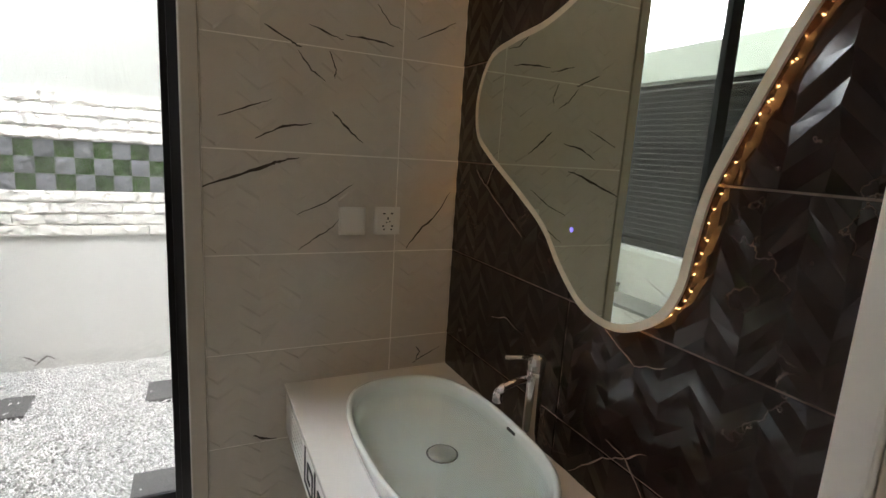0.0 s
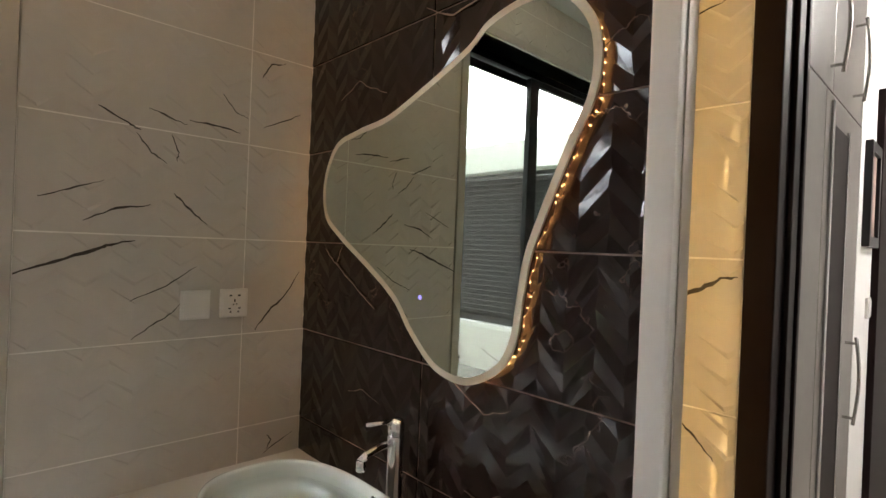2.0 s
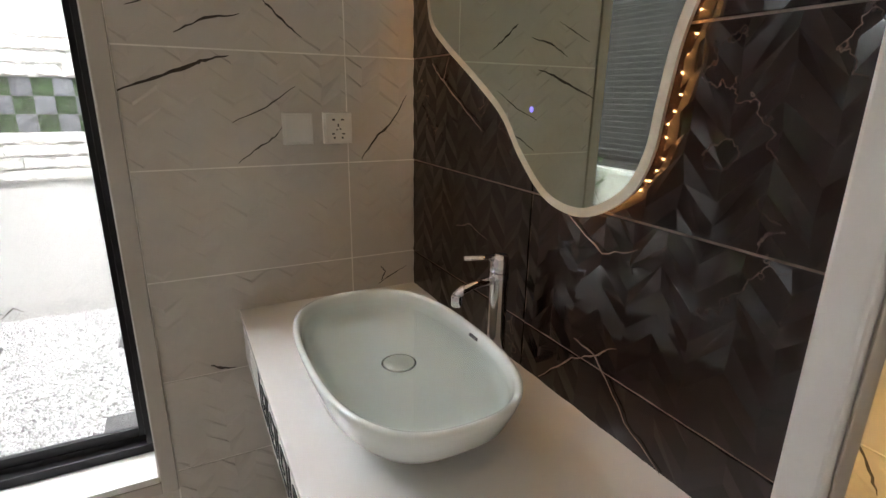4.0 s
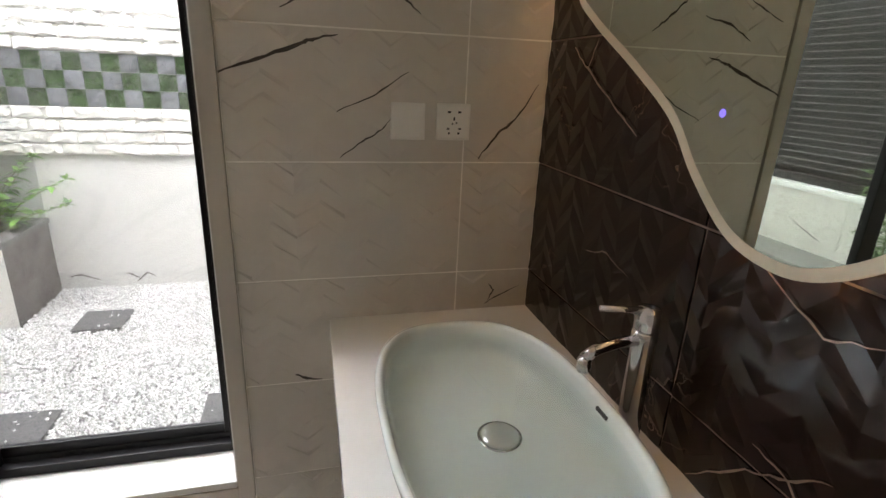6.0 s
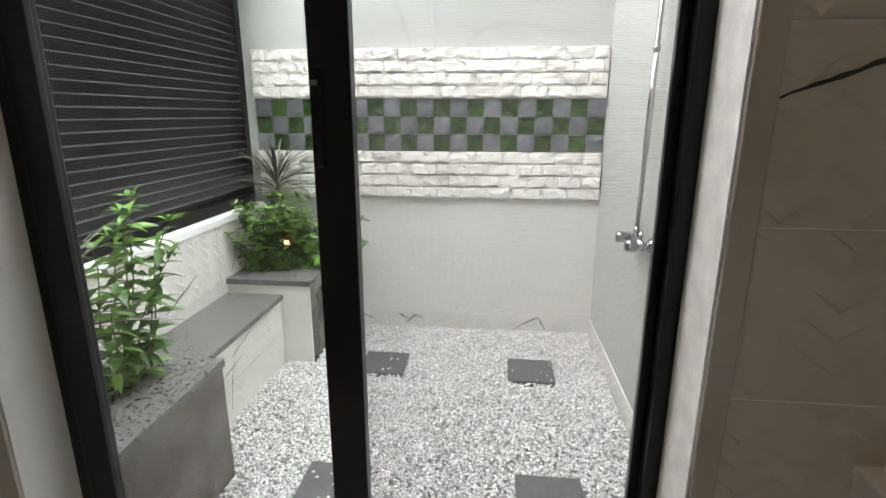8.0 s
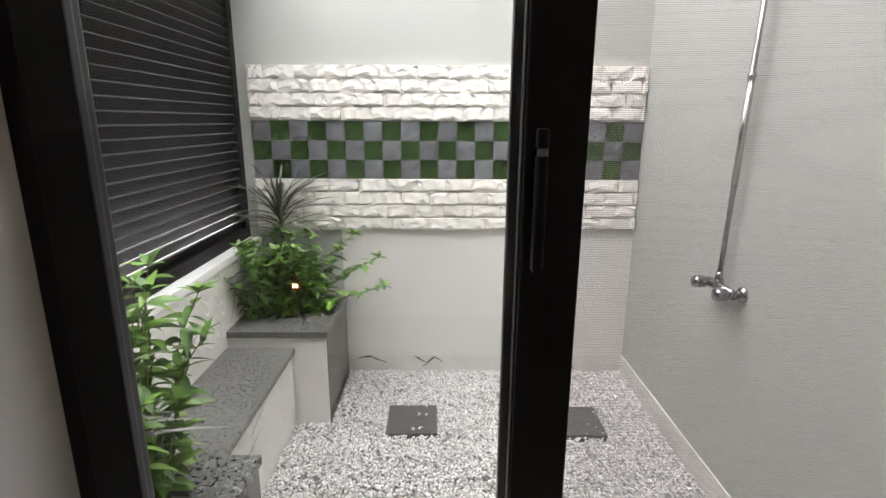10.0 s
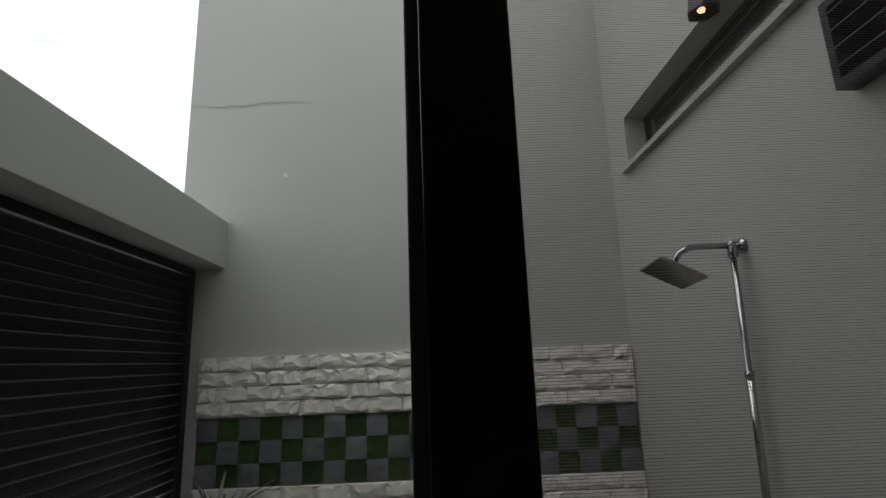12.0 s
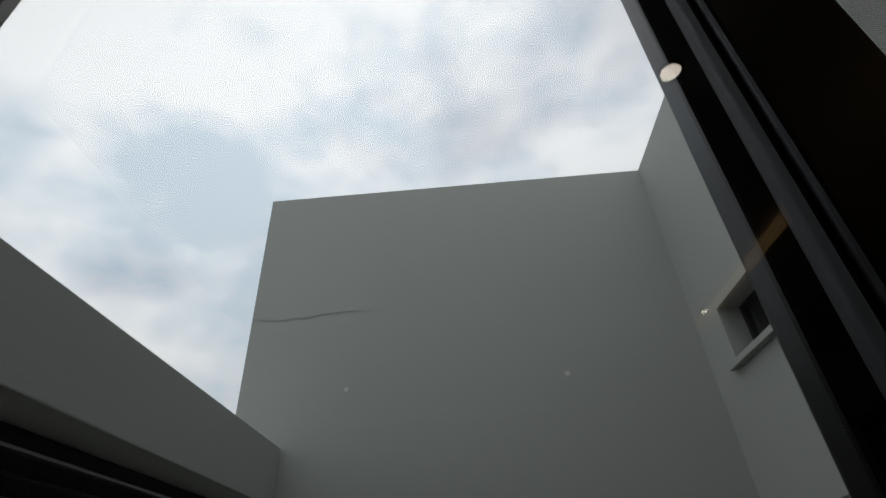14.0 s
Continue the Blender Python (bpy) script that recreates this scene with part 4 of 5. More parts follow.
head_bm = box(-0.073, 0.073, -0.073, 0.073, -0.005, 0.005, 0.003)
bmesh.ops.transform(head_bm, matrix=Matrix.Translation((-0.795, 1.278, 1.990)) @ Euler((radians(-6), radians(26), 0)).to_matrix().to_4x4(), verts=list(head_bm.verts))
part("head", head_bm, M_CHROME_OUT, shower, "square rain head")
part("ball", lathe([(0.008, 1.994), (0.017, 2.002), (0.015, 2.016), (0.007, 2.026)], (-0.790, 1.278, 0), 14), M_CHROME_OUT, shower, smooth=True)
mixer = part("mixer", tube([(SX - 0.004, 1.205, 0.93), (SX - 0.004, 1.385, 0.93)], 0.018, 14), M_CHROME_OUT, shower, smooth=True)
part("outlet", tube([(SX, 1.320, 0.945), (SX, 1.320, 0.985)], 0.013, 12), M_CHROME_OUT, mixer, smooth=True)
for y in (1.215, 1.372):
    part("inlet", tube([(RIGHT - 0.003, y, 0.93), (SX - 0.004, y, 0.93)], 0.012, 12), M_CHROME_OUT, mixer, smooth=True)
    part("flange", lathe([(0.031, RIGHT - 0.003), (0.031, RIGHT - 0.009), (0.016, RIGHT - 0.022)], (0, y, 0.93), 20, "x"), M_CHROME_OUT, mixer, smooth=True)
    part("knob", lathe([(0.015, SX - 0.018), (0.0235, SX - 0.028), (0.0245, SX - 0.058), (0.020, SX - 0.069), (0.004, SX - 0.071)], (0, y, 0.93), 18, "x"), M_CHROME_OUT, mixer, smooth=True)

# ---- slot window, vent and spot on the courtyard wall ----
slot = thing("window_2", (RIGHT, 1.4, 2.655), "dark slot window high in the courtyard wall", "window", kind="structure")
part("pane", box(RIGHT + 0.105, RIGHT + 0.112, 0.73, 2.05, 2.652, 2.882), M_GLASS, slot)
part("back", box(RIGHT + 0.16, RIGHT + 0.17, 0.72, 2.06, 2.640, 2.892), M_BLACK, slot)
part("frame", box(RIGHT + 0.10, RIGHT + 0.13, 0.72, 2.06, 2.640, 2.662), M_BLACK, slot)
part("frame", box(RIGHT + 0.10, RIGHT + 0.13, 0.72, 2.06, 2.870, 2.892), M_BLACK, slot)
part("frame", box(RIGHT + 0.10, RIGHT + 0.13, 2.035, 2.06, 2.662, 2.870), M_BLACK, slot)
part("sill", box(RIGHT - 0.030, RIGHT + 0.10, 0.70, 2.095, 2.615, 2.641, 0.003), M_PLASTER, slot)
vent = thing("wall_vent", (RIGHT, 0.64, 2.42), "dark louvered vent on the courtyard wall", "vent")
part("frame", wall_with_hole("x", 0.48, 0.775, 2.313, 2.530, RIGHT - 0.05, RIGHT, [(0.50, 0.755, 2.333, 2.510)]), M_BLACK, vent)
for i in range(4):
    blade = box(-0.026, 0.026, 0.50, 0.755, -0.003, 0.003)
    bmesh.ops.transform(blade, matrix=Matrix.Translation((RIGHT - 0.027, 0, 2.352 + 0.044 * i)) @ Matrix.Rotation(radians(28), 4, "Y"), verts=list(blade.verts))
    part("blade", blade, M_LOUVER, vent)
SPX, SPY, SPZ = RIGHT - 0.062, 1.185, 2.872
spot = thing("wall_spot", (RIGHT, SPY, SPZ), "small black wall spot with a warm lens", "lamp")
part("bracket", box(RIGHT - 0.026, RIGHT, SPY - 0.026, SPY + 0.026, SPZ + 0.032, SPZ + 0.075, 0.003), M_BLACK, spot)
shade_bm = lathe([(0.024, 0.048), (0.042, 0.026), (0.054, -0.045), (0.048, -0.045), (0.038, 0.012)], (SPX, SPY, SPZ), 6)
bmesh.ops.bevel(shade_bm, geom=list(shade_bm.edges), offset=0.0015, segments=1, affect="EDGES")
part("housing", shade_bm, M_BLACK, spot)
part("reflector", lathe([(0.036, -0.014), (0.036, -0.007)], (SPX, SPY, SPZ), 6), M_STEEL, spot)
part("lens", lathe([(0.011, -0.045), (0.013, -0.036)], (SPX - 0.010, SPY - 0.005, SPZ), 10), M_SPOT, spot, "warm glowing lens")
for x, z in ((-2.282, 2.739), (-1.227, 2.735)):
    tagged(part("wall_plug", lathe([(0.013, FAR - 0.004), (0.011, FAR - 0.001), (0.011, FAR)], (x, 0, z), 10, "y"), M_SKIRT), "white plug in the rendered wall", "wall plug", "wall plugs")

crack_pts = [(-2.800 + 0.057 * i, FAR - 0.001, 3.148 - 0.010 * math.sin(i * 0.55) + 0.004 * math.sin(i * 2.1)) for i in range(12)]


def jagged(points, width, normal, wobble=0.0, seed=1, steps=5, lift=0.0006):
    """A flat ragged line along points, thinning to its ends, lying on a wall whose outward normal is given."""
    r = random.Random(seed)
    pts = []
    for a, b in zip(points, points[1:]):
        for s in range(steps):
            pts.append(Vector(a).lerp(Vector(b), s / steps))
    pts.append(Vector(points[-1]))
    nrm = Vector(normal)
    bm = bmesh.new()
    rows = []
    for i, p in enumerate(pts):
        d = (pts[min(i + 1, len(pts) - 1)] - pts[max(0, i - 1)]).normalized()
        s = d.cross(nrm).normalized()
        t = i / (len(pts) - 1)
        w = width * (0.25 + 0.75 * math.sin(math.pi * min(1, 0.08 + 0.9 * t))) * r.uniform(0.55, 1.25) / 2
        q = p + s * r.uniform(-wobble, wobble) + nrm * lift
        rows.append([bm.verts.new(q + s * w), bm.verts.new(q - s * w)])
    for a, b in zip(rows, rows[1:]):
        bm.faces.new((a[0], b[0], b[1], a[1]))
    bmesh.ops.recalc_face_normals(bm, faces=list(bm.faces))
    if bm.faces and bm.faces[0].normal.dot(nrm) < 0:
        bmesh.ops.reverse_faces(bm, faces=list(bm.faces))
    return bm


tagged(part("crack", jagged(crack_pts, 0.0075, (0, -1, 0), wobble=0.006, seed=3), shader("open_crack", (0.22, 0.22, 0.20), 0.9), bpy.data.objects["wall_far"]), "hairline crack in the render")

# ---- gravel and stepping stones ----
STEPS = [(-1.783, 1.770), (-0.966, 1.755), (-0.957, 0.768), (-1.774, 0.764)]
for i, (sx, sy) in enumerate(STEPS):
    bm = box(-0.124, 0.124, -0.128, 0.128, -0.034, 0.0, 0.003)
    o = part("stepping_stone", bm, M_STEP)
    o.matrix_basis = pose(sx, sy, GRAVEL + 0.001, 0.4 * (i - 1), 0.5, (1.2, -0.8, 0.6, -1.0)[i])
    tagged(o, "square dark granite stepping stone in the gravel", "stepping stone", "stepping stones")


def gravel(x0, x1, y0, y1, count, size, seed):
    """White chips, each a bent twenty-sided pebble, strewn over the bed and heaped a little along the far wall."""
    g = np.random.default_rng(seed)
    ico = bmesh.new()
    bmesh.ops.create_icosphere(ico, subdivisions=1, radius=1)
    ico.verts.ensure_lookup_table()
    base = np.array([v.co[:] for v in ico.verts])
    tris = np.array([[v.index for v in fc.verts] for fc in ico.faces])
    ico.free()
    xy = np.stack([g.uniform(x0, x1, count), g.uniform(y0, y1, count)], 1)
    keep = np.ones(count, bool)
    for sx, sy in STEPS:
        inside = (abs(xy[:, 0] - sx) < 0.126) & (abs(xy[:, 1] - sy) < 0.130)
        keep &= ~inside | (g.random(count) < 0.012)
    keep &= ~((xy[:, 0] < -2.18) & ((xy[:, 1] < 0.825) | (xy[:, 1] > 1.755))) & (xy[:, 0] > -2.358)
    xy = xy[keep]
    k = len(xy)
    r = size * g.uniform(0.6, 1.25, (k, 1)) * np.stack([g.uniform(0.8, 1.5, k), g.uniform(0.6, 1.0, k), g.uniform(0.45, 0.8, k)], 1)
    ang, tip = g.uniform(0, 2 * np.pi, k), g.uniform(-0.5, 0.5, k)
    far = np.clip((xy[:, 1] - 1.9) / 0.4, 0, 1)
    z = GRAVEL - 0.016 + 0.010 * far ** 2 + g.uniform(-0.009, 0.011, k)
    on = np.zeros(k, bool)
    for sx, sy in STEPS:
        on |= (abs(xy[:, 0] - sx) < 0.126) & (abs(xy[:, 1] - sy) < 0.130)
    z[on] = GRAVEL + 0.006
    pts = base[None] * r[:, None] * g.uniform(0.8, 1.15, (k, len(base), 1))
    c, s = np.cos(tip)[:, None], np.sin(tip)[:, None]
    pts = np.stack([c * pts[..., 0] - s * pts[..., 2], pts[..., 1], s * pts[..., 0] + c * pts[..., 2]], -1)
    c, s = np.cos(ang)[:, None], np.sin(ang)[:, None]
    pts = np.stack([c * pts[..., 0] - s * pts[..., 1], s * pts[..., 0] + c * pts[..., 1], pts[..., 2]], -1)
    pts += np.concatenate([xy, z[:, None]], 1)[:, None]
    me = bpy.data.meshes.new("gravel")
    n_v, n_f = k * len(base), k * len(tris)
    idx = (tris[None] + (np.arange(k) * len(base))[:, None, None]).reshape(-1)
    me.vertices.add(n_v)
    me.vertices.foreach_set("co", pts.reshape(-1).astype(np.float32))
    me.loops.add(n_f * 3)
    me.loops.foreach_set("vertex_index", idx.astype(np.int32))
    me.polygons.add(n_f)
    me.polygons.foreach_set("loop_start", (np.arange(n_f) * 3).astype(np.int32))
    me.update(calc_edges=True)
    me.validate()
    me.materials.append(M_PEBBLE)
    return me


tagged(part("gravel", gravel(-2.365, RIGHT - 0.012, OUT + 0.01, FAR - 0.012, 54000, 0.0068, 5), None), "loose white marble chippings", "gravel", kind="stuff")

# ---- marble veins ----
NORTH, SOUTHV = (0, -1, 0), bpy.data.objects["wall_north"]
VEINS = [
    ([(-0.782, 1.462), (-0.70, 1.492), (-0.60, 1.532), (-0.575, 1.541), (-0.523, 1.552)], 0.0085),
    ([(-0.525, 1.277), (-0.47, 1.315), (-0.422, 1.345), (-0.40, 1.372)], 0.004),
    ([(-0.175, 1.276), (-0.12, 1.345), (-0.08, 1.375), (-0.024, 1.462)], 0.0065),
    ([(-0.645, 1.600), (-0.57, 1.638), (-0.488, 1.652)], 0.006),
    ([(-0.43, 1.690), (-0.414, 1.677), (-0.375, 1.640), (-0.335, 1.605)], 0.006),
    ([(-0.74, 1.655), (-0.66, 1.685), (-0.60, 1.71)], 0.004),
    ([(-0.53, 1.385), (-0.44, 1.425), (-0.36, 1.480)], 0.004),
    ([(-0.62, 1.905), (-0.55, 1.872), (-0.52, 1.858)], 0.007),
    ([(-0.50, 1.925), (-0.44, 1.905), (-0.40, 1.895)], 0.005),
    ([(-0.395, 1.91), (-0.31, 1.908), (-0.245, 1.900)], 0.006),
    ([(-0.53, 1.85), (-0.49, 1.80), (-0.45, 1.775)], 0.004),
    ([(-0.44, 1.86), (-0.42, 1.81), (-0.425, 1.785)], 0.004),
    ([(-0.655, 0.690), (-0.625, 0.675), (-0.585, 0.668)], 0.009),
    ([(-0.13, 0.865), (-0.09, 0.885), (-0.03, 0.915)], 0.004),
    ([(-0.12, 0.875), (-0.105, 0.905), (-0.12, 0.925)], 0.005),
    ([(-0.40, 2.33), (-0.33, 2.37), (-0.22, 2.385)], 0.005),
    ([(-0.66, 2.25), (-0.56, 2.31), (-0.50, 2.32)], 0.004),
    ([(-0.18, 2.09), (-0.15, 2.14), (-0.10, 2.155)], 0.005),
    ([(-0.17, 1.93), (-0.10, 1.965), (-0.04, 2.00)], 0.004),
    ([(-0.30, 2.01), (-0.26, 1.96), (-0.22, 1.95)], 0.004),
]
for i, (pts, w) in enumerate(VEINS):
    part("vein", jagged([(x, 0.0, z) for x, z in pts], w, NORTH, wobble=0.002, seed=i, lift=0.0047), M_VEIN, SOUTHV)
NICHE = bpy.data.objects["wall_niche"]
for i, (pts, w) in enumerate([([(-1.10, 1.455), (-1.174, 1.480), (-1.225, 1.500), (-1.270, 1.528), (-1.30, 1.533)], 0.0085), ([(-1.11, 1.03), (-1.15, 1.075), (-1.19, 1.10)], 0.006), ([(-1.20, 1.235), (-1.24, 1.20), (-1.27, 1.17)], 0.005), ([(-1.20, 0.98), (-1.23, 0.94), (-1.25, 0.90)], 0.006), ([(-1.14, 2.02), (-1.20, 2.06), (-1.28, 2.08)], 0.004)]):
    part("vein", jagged([(0.203, y, z) for y, z in pts], w, (-1, 0, 0), wobble=0.002, seed=40 + i, lift=0.0047), M_VEIN, NICHE)
DARKW = bpy.data.objects["wall_vanity"]
M_PALE = shader("pale_vein", (0.25, 0.19, 0.155), 0.3, vary=0.35, scale=40)
for i, (pts, w) in enumerate([([(-0.70, 0.860), (-0.80, 0.955), (-0.86, 0.99), (-0.95, 0.90), (-1.05, 0.84)], 0.0045), ([(-0.80, 1.00), (-0.86, 0.99), (-0.91, 1.03)], 0.004), ([(-0.14, 1.545), (-0.21, 1.50), (-0.33, 1.43), (-0.42, 1.38)], 0.0055), ([(-0.21, 1.50), (-0.24, 1.56)], 0.004), ([(-0.30, 1.12), (-0.38, 1.14), (-0.46, 1.115)], 0.003), ([(-0.74, 1.25), (-0.85, 1.19), (-0.93, 1.22)], 0.003), ([(-0.60, 2.19), (-0.70, 2.14), (-0.80, 2.16), (-0.88, 2.13)], 0.005), ([(-0.20, 2.02), (-0.30, 2.06), (-0.36, 2.03), (-0.44, 2.0)], 0.004)]):
    part("vein", jagged([(0.0, y, z) for y, z in pts], w, (-1, 0, 0), wobble=0.003, seed=60 + i, lift=0.0060), M_PALE, DARKW)
FARW = bpy.data.objects["skirting_far"]
for i, pts in enumerate([[(-2.14, 0.150), (-2.07, 0.165), (-1.96, 0.120)], [(-1.80, 0.165), (-1.73, 0.125)], [(-1.75, 0.100), (-1.68, 0.160), (-1.63, 0.128)], [(-1.04, 0.085), (-0.94, 0.145), (-0.885, 0.172)], [(-0.890, 0.170), (-0.84, 0.085)]]):
    part("vein", jagged([(x, FAR - 0.006, z) for x, z in pts], 0.010, NORTH, wobble=0.002, seed=80 + i), M_VEIN, FARW)
LOWW = bpy.data.objects["wall_left_low"]
for i, pts in enumerate([[(1.80, 0.57), (1.87, 0.67), (1.96, 0.80)], [(1.20, 0.55), (1.36, 0.61), (1.48, 0.66)], [(0.95, 0.62), (1.04, 0.72)]]):
    part("vein", jagged([(-2.663, y, z) for y, z in pts], 0.007, (1, 0, 0), wobble=0.002, seed=90 + i, lift=0.0045), M_VEIN, LOWW)
for i, pts in enumerate([[(0.98, 0.29), (1.12, 0.31), (1.30, 0.34)], [(1.18, 0.37), (1.30, 0.40), (1.42, 0.435)], [(0.96, 0.24), (1.05, 0.23)], [(1.14, 0.13), (1.17, 0.27), (1.22, 0.38)]]):
    part("vein", jagged([(-2.360, y, z) for y, z in pts], 0.006, (1, 0, 0), wobble=0.002, seed=100 + i, lift=0.0045), M_VEIN, bench)

# ---- wall pieces ----
def tile_mesh(w, t, depth, axis, material, amp, seed):
    """A glazed tile pressed with slanted leaves in mirrored columns; the leaves tilt unevenly and fade out in patches."""
    r = random.Random(seed)
    crisp = material is not M_DARK
    half, pitch, rise = (0.058, 0.026, 0.040) if crisp else (0.064, 0.040, 0.060)
    bm = bmesh.new()
    shift = r.uniform(0, half)
    lines = []
    for c in range(-1, int(w / half) + 3):
        x = -w / 2 + c * half - shift
        base = -t / 2 - 2 * pitch - (rise if c % 2 else 0)
        row = []
        for k in range(int((t + 2 * rise) / pitch) + 6):
            ridge = 1.0 if k % 2 else 0.0
            if crisp:
                bold = r.uniform(0.45, 1.0) if r.random() < 0.62 else 0.0
                h = amp * (0.05 + ridge * bold * (1.0 if c % 2 else 0.4))
                up = base + (k // 2) * 2 * pitch + ridge * 1.66 * pitch + r.uniform(-0.002, 0.002)
            else:
                h = amp * max(0.0, 0.15 + ridge * r.uniform(0.35, 0.85) + r.uniform(-0.12, 0.15))
                up = base + k * pitch + r.uniform(-0.006, 0.006)
            row.append(bm.verts.new((x + r.uniform(-0.004, 0.004), -h - 0.0003, up)))
        lines.append(row)
    for p, q in zip(lines, lines[1:]):
        for k in range(len(p) - 1):
            if r.random() < 0.5:
                bm.faces.new((p[k], q[k], q[k + 1]))
                bm.faces.new((p[k], q[k + 1], p[k + 1]))
            else:
                bm.faces.new((p[k], q[k], p[k + 1]))
                bm.faces.new((q[k], q[k + 1], p[k + 1]))
    for co, no in (((w / 2 - 0.001, 0, 0), (1, 0, 0)), ((-w / 2 + 0.001, 0, 0), (-1, 0, 0)), ((0, 0, t / 2 - 0.001), (0, 0, 1)), ((0, 0, -t / 2 + 0.001), (0, 0, -1))):
        bmesh.ops.bisect_plane(bm, geom=list(bm.verts) + list(bm.edges) + list(bm.faces), plane_co=co, plane_no=no, clear_outer=True)
    bmesh.ops.delete(bm, geom=[v for v in bm.verts if not v.link_faces], context="VERTS")
    own = box(-w / 2, w / 2, 0.0, depth, -t / 2, t / 2)
    me = bpy.data.meshes.new("t")
    own.to_mesh(me)
    own.free()
    bm.from_mesh(me)
    bpy.data.meshes.remove(me)
    if axis == "y":
        bmesh.ops.rotate(bm, verts=list(bm.verts), matrix=Matrix.Rotation(radians(-90), 3, "Z"))
    return link_mesh("tile", bm, material)


def put(me, at, parent, turn=None):
    o = new(me.name.split(".")[0], me)
    o.matrix_basis = Matrix.Translation(at) @ (turn or Matrix())
    o.parent, o.matrix_parent_inverse = parent, parent.matrix_basis.inverted()
    return o


ROWS = [(-0.002 + 0.3017 * i + 0.060, 0.3017) for i in range(-1, 10)]
meshes = {}
rs_tile = random.Random(21)


def lay(parent, axis, a0, a1, joints, plane, depth, material, amp, z_hi=CEIL, z_lo=FLOOR, skip=None):
    """Courses of tiles on one wall, with open joints; axis is the way the courses run."""
    edges = [a0] + [j for j in joints if a0 < j < a1] + [a1]
    for zc, h in ROWS:
        lo, hi = max(zc, z_lo), min(zc + h, z_hi)
        if hi - lo < 0.02:
            continue
        for p, q in zip(edges, edges[1:]):
            spans = [(lo, hi)]
            if skip and p >= skip[0] - 0.01 and q <= skip[1] + 0.01:
                spans = [(lo, min(hi, skip[2])), (max(lo, skip[3]), hi)]
            for r, s in spans:
                if s - r < 0.02 or q - p < 0.01:
                    continue
                w, t = q - p - 0.0040, s - r - 0.0040
                key = (axis, round(w, 3), round(t, 3), material.name, rs_tile.randrange(3))
                if key not in meshes:
                    meshes[key] = tile_mesh(w, t, depth, axis, material, amp, len(meshes))
                c = ((p + q) / 2, plane, (r + s) / 2) if axis == "x" else (plane, (p + q) / 2, (r + s) / 2)
                put(meshes[key], c, parent)


lay(SOUTHV, "x", -2.65, 0.0, (WIN_L - 0.048, -1.41, WIN_R + 0.048, -0.214), 0.0, 0.010, M_TILE_X, 0.0042, skip=(WIN_L - 0.05, WIN_R + 0.05, WIN_B - 0.062, WIN_T + 0.045))
lay(DARKW, "y", -1.207, 0.0, (-0.629,), 0.0, 0.010, M_DARK, 0.0042)
lay(NICHE, "y", -1.308, 0.0, (-0.78, -0.2), 0.203, 0.010, M_TILE_Y, 0.0042)

# pressed white tiles on the low wall, the bench and the corner planter
HALF_TURN = Matrix.Rotation(math.pi, 4, "Z")
for z0, z1 in ((0.53, 0.851),):
    for y0, y1 in ((OUT + 0.002, 0.50), (0.50, 1.10), (1.10, 1.70), (1.70, FAR - 0.002)):
        put(tile_mesh(y1 - y0 - 0.003, z1 - z0, 0.004, "y", M_MARBLE_OUT, 0.0040, int(70 + 10 * y0)), (-2.664, (y0 + y1) / 2, (z0 + z1) / 2), LOWW, HALF_TURN)
for z0, z1 in ((0.046, 0.250), (0.250, 0.441)):
    put(tile_mesh(0.903, z1 - z0 - 0.003, 0.004, "y", M_MARBLE_OUT, 0.0040, int(90 + 10 * z0)), (-2.360, 1.295, (z0 + z1) / 2), bench, HALF_TURN)


def split_stone(w, h, depth, seed):
    """A rock-faced block: a rough swelling front with a ragged lower edge."""
    r = random.Random(seed)
    bm = bmesh.new()
    nx, nz = 6, 4
    tilt, lean = r.uniform(-0.16, 0.16), r.uniform(-0.10, 0.14)
    grid = []
    for j in range(nz + 1):
        row = []
        for i in range(nx + 1):
            u, v = i / nx - 0.5, j / nz - 0.5
            out = 0.80 + tilt * u + lean * v + r.uniform(-0.10, 0.10)
            if i in (0, nx):
                out = r.uniform(0.50, 0.78)
            if j == nz:
                out = r.uniform(0.60, 0.90)
            if j == 0:
                out = r.uniform(0.25, 0.70)
            jx = 0 if i in (0, nx) else r.uniform(-0.32, 0.32) * w / nx
            jz = 0 if j in (0, nz) else r.uniform(-0.30, 0.30) * h / nz
            if j == 0 and 0 < i < nx:
                jz = r.uniform(-0.06, 0.30) * h / nz
            if j == 1:
                jz -= r.uniform(0.0, 0.35) * h / nz
            if j == nz - 1:
                jz += 0.25 * h / nz
            row.append(bm.verts.new((-w / 2 + w * i / nx + jx, -depth * out, -h / 2 + h * j / nz + jz)))
        grid.append(row)
    for j in range(nz):
        for i in range(nx):
            q = (grid[j][i], grid[j][i + 1], grid[j + 1][i + 1], grid[j + 1][i])
            if r.random() < 0.5:
                bm.faces.new((q[0], q[1], q[2]))
                bm.faces.new((q[0], q[2], q[3]))
            else:
                bm.faces.new((q[0], q[1], q[3]))
                bm.faces.new((q[1], q[2], q[3]))
    rim = [grid[0][i] for i in range(nx + 1)] + [grid[j][nx] for j in range(1, nz + 1)] + [grid[nz][i] for i in range(nx - 1, -1, -1)] + [grid[j][0] for j in range(nz - 1, 0, -1)]
    back = [bm.verts.new((v.co.x, 0.0, v.co.z)) for v in rim]
    for k in range(len(rim)):
        bm.faces.new((rim[k], back[k], back[(k + 1) % len(rim)], rim[(k + 1) % len(rim)]))
    return link_mesh("stone", bm, M_STONE)


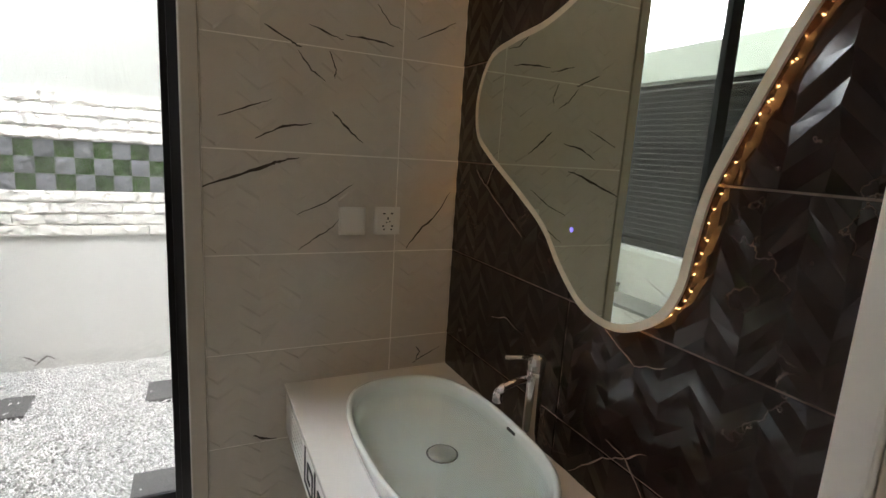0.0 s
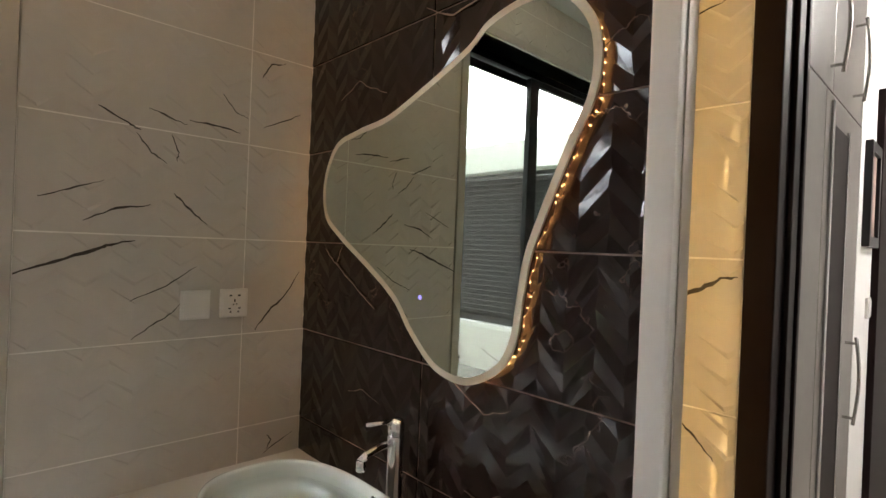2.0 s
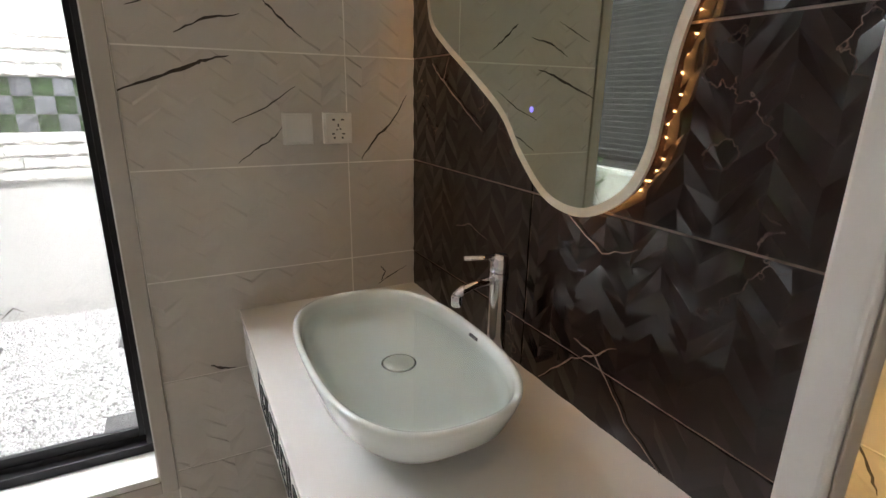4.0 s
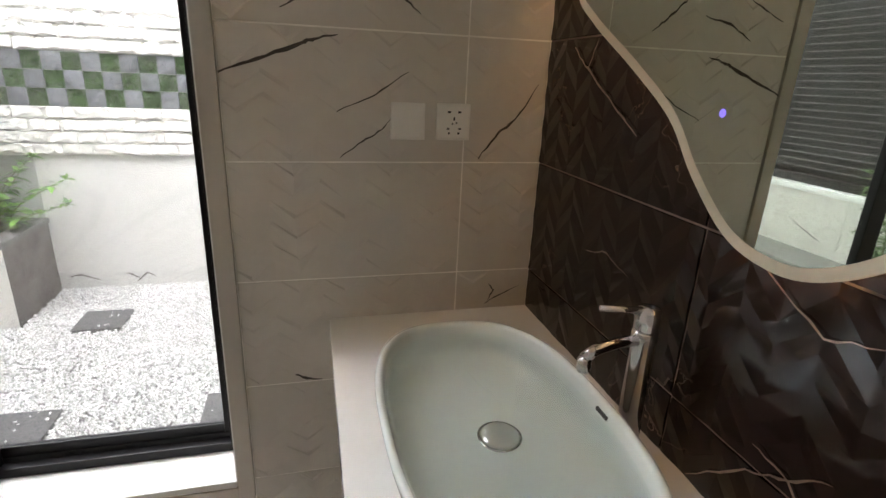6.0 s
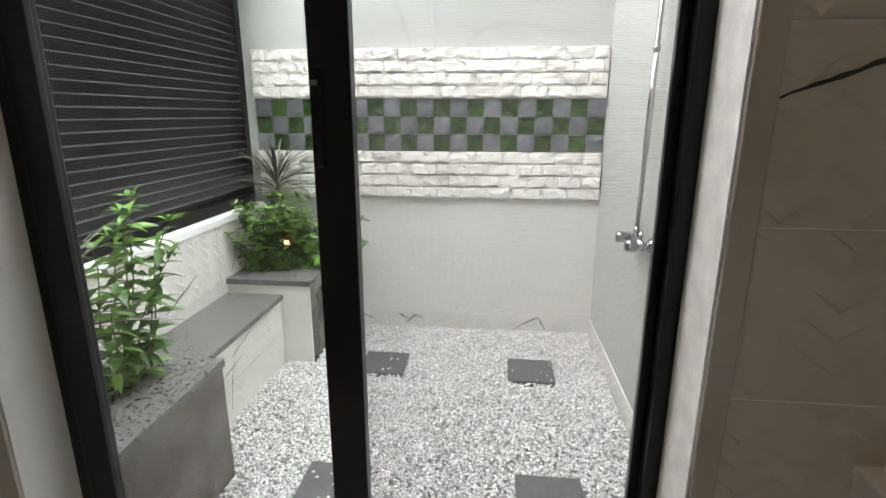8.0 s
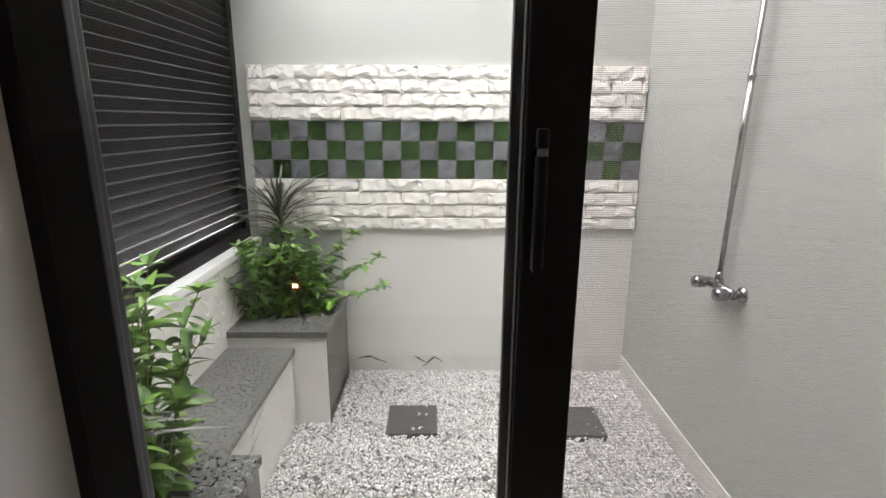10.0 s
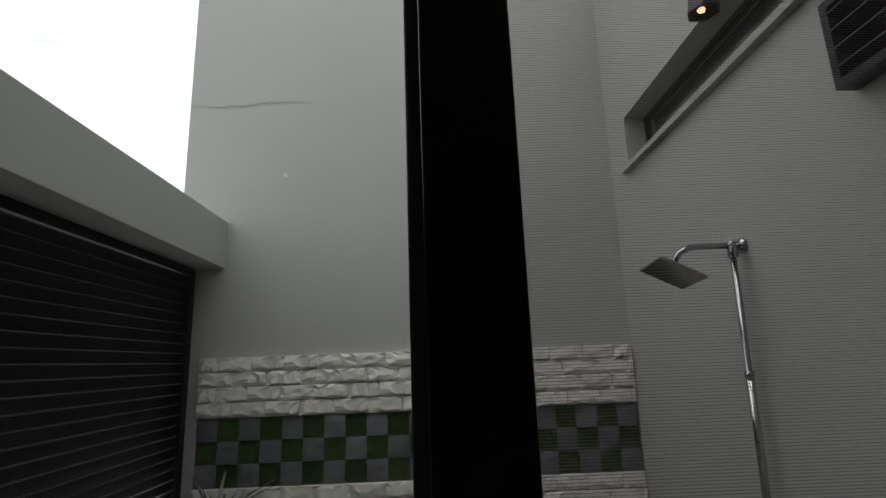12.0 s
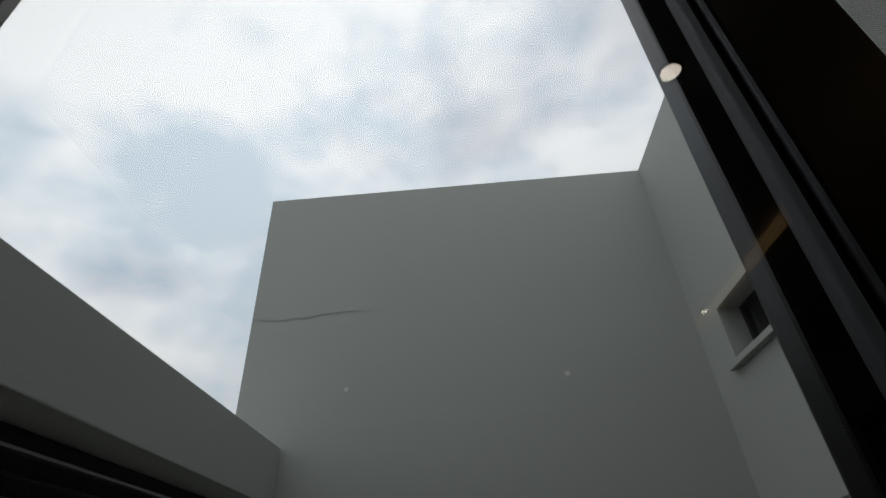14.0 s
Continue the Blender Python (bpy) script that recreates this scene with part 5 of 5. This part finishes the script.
WALLF = bpy.data.objects["wall_far"]
variants = [split_stone(0.160, 0.0680, 0.036, 200 + i) for i in range(10)]
CLAD_L, CLAD_R = -2.658, RIGHT - 0.006
rs = random.Random(11)
for z0, courses, rise in ((0.934, 4, 0.0713), (1.527, 4, 0.0702)):
    for c in range(courses):
        x = CLAD_L
        first = 0.082 if c % 2 else 0.160
        while x < CLAD_R - 0.02:
            w = min((first if x == CLAD_L else rs.choice((0.160, 0.160, 0.164, 0.153))), CLAD_R - x)
            put(rs.choice(variants), (x + w / 2, FAR, z0 + rise * (c + 0.5)), WALLF, Matrix.Diagonal(((w - 0.002) / 0.160, rs.uniform(0.85, 1.15), (rise - 0.002) / 0.0680, 1)))
            x += w


def slate_mesh(seed):
    r = random.Random(seed)
    bm = bmesh.new()
    n, w = 4, 0.0885
    grid = [[bm.verts.new((-w / 2 + w * i / n, -0.012 - r.uniform(0, 0.004) * (0 < i < n) * (0 < j < n) - 0.001 * r.random(), -w / 2 + w * j / n)) for i in range(n + 1)] for j in range(n + 1)]
    for j in range(n):
        for i in range(n):
            bm.faces.new((grid[j][i], grid[j][i + 1], grid[j + 1][i + 1], grid[j + 1][i]))
    rim = grid[0] + [grid[j][n] for j in range(1, n + 1)] + grid[n][-2::-1] + [grid[j][0] for j in range(n - 1, 0, -1)]
    back = [bm.verts.new((v.co.x, 0, v.co.z)) for v in rim]
    for k in range(len(rim)):
        bm.faces.new((rim[k], back[k], back[(k + 1) % len(rim)], rim[(k + 1) % len(rim)]))
    return link_mesh("slate_tile", bm, M_SLATE)


def moss_mesh(seed):
    r = random.Random(seed)
    bm = bmesh.new()
    w = 0.0885
    box(-w / 2, w / 2, -0.006, 0, -w / 2, w / 2, bm=bm)
    for _ in range(420):
        x, z, a = r.uniform(-w / 2, w / 2), r.uniform(-w / 2, w / 2), r.uniform(0, 6.283)
        dx, dz = 0.0016 * math.cos(a), 0.0016 * math.sin(a)
        tip = (x + r.uniform(-0.004, 0.004), -0.006 - r.uniform(0.004, 0.010), z - r.uniform(-0.002, 0.006))
        bm.faces.new((bm.verts.new((x - dx, -0.0058, z - dz)), bm.verts.new((x + dx, -0.0058, z + dz)), bm.verts.new(tip)))
    return link_mesh("moss_tile", bm, M_MOSS)


slates, mosses = [slate_mesh(i) for i in range(5)], [moss_mesh(i) for i in range(3)]
COLS = 21
for r_ in range(3):
    for c in range(COLS):
        cx = CLAD_L + (c + 0.5) * (CLAD_R - CLAD_L) / COLS
        z = 1.5245 - (r_ + 0.5) * 0.1015
        put(rs.choice(mosses if (c + r_) % 2 else slates), (cx, FAR, z), WALLF, Matrix.Diagonal(((CLAD_R - CLAD_L) / COLS / 0.0895, 1, 0.1010 / 0.0895, 1)))
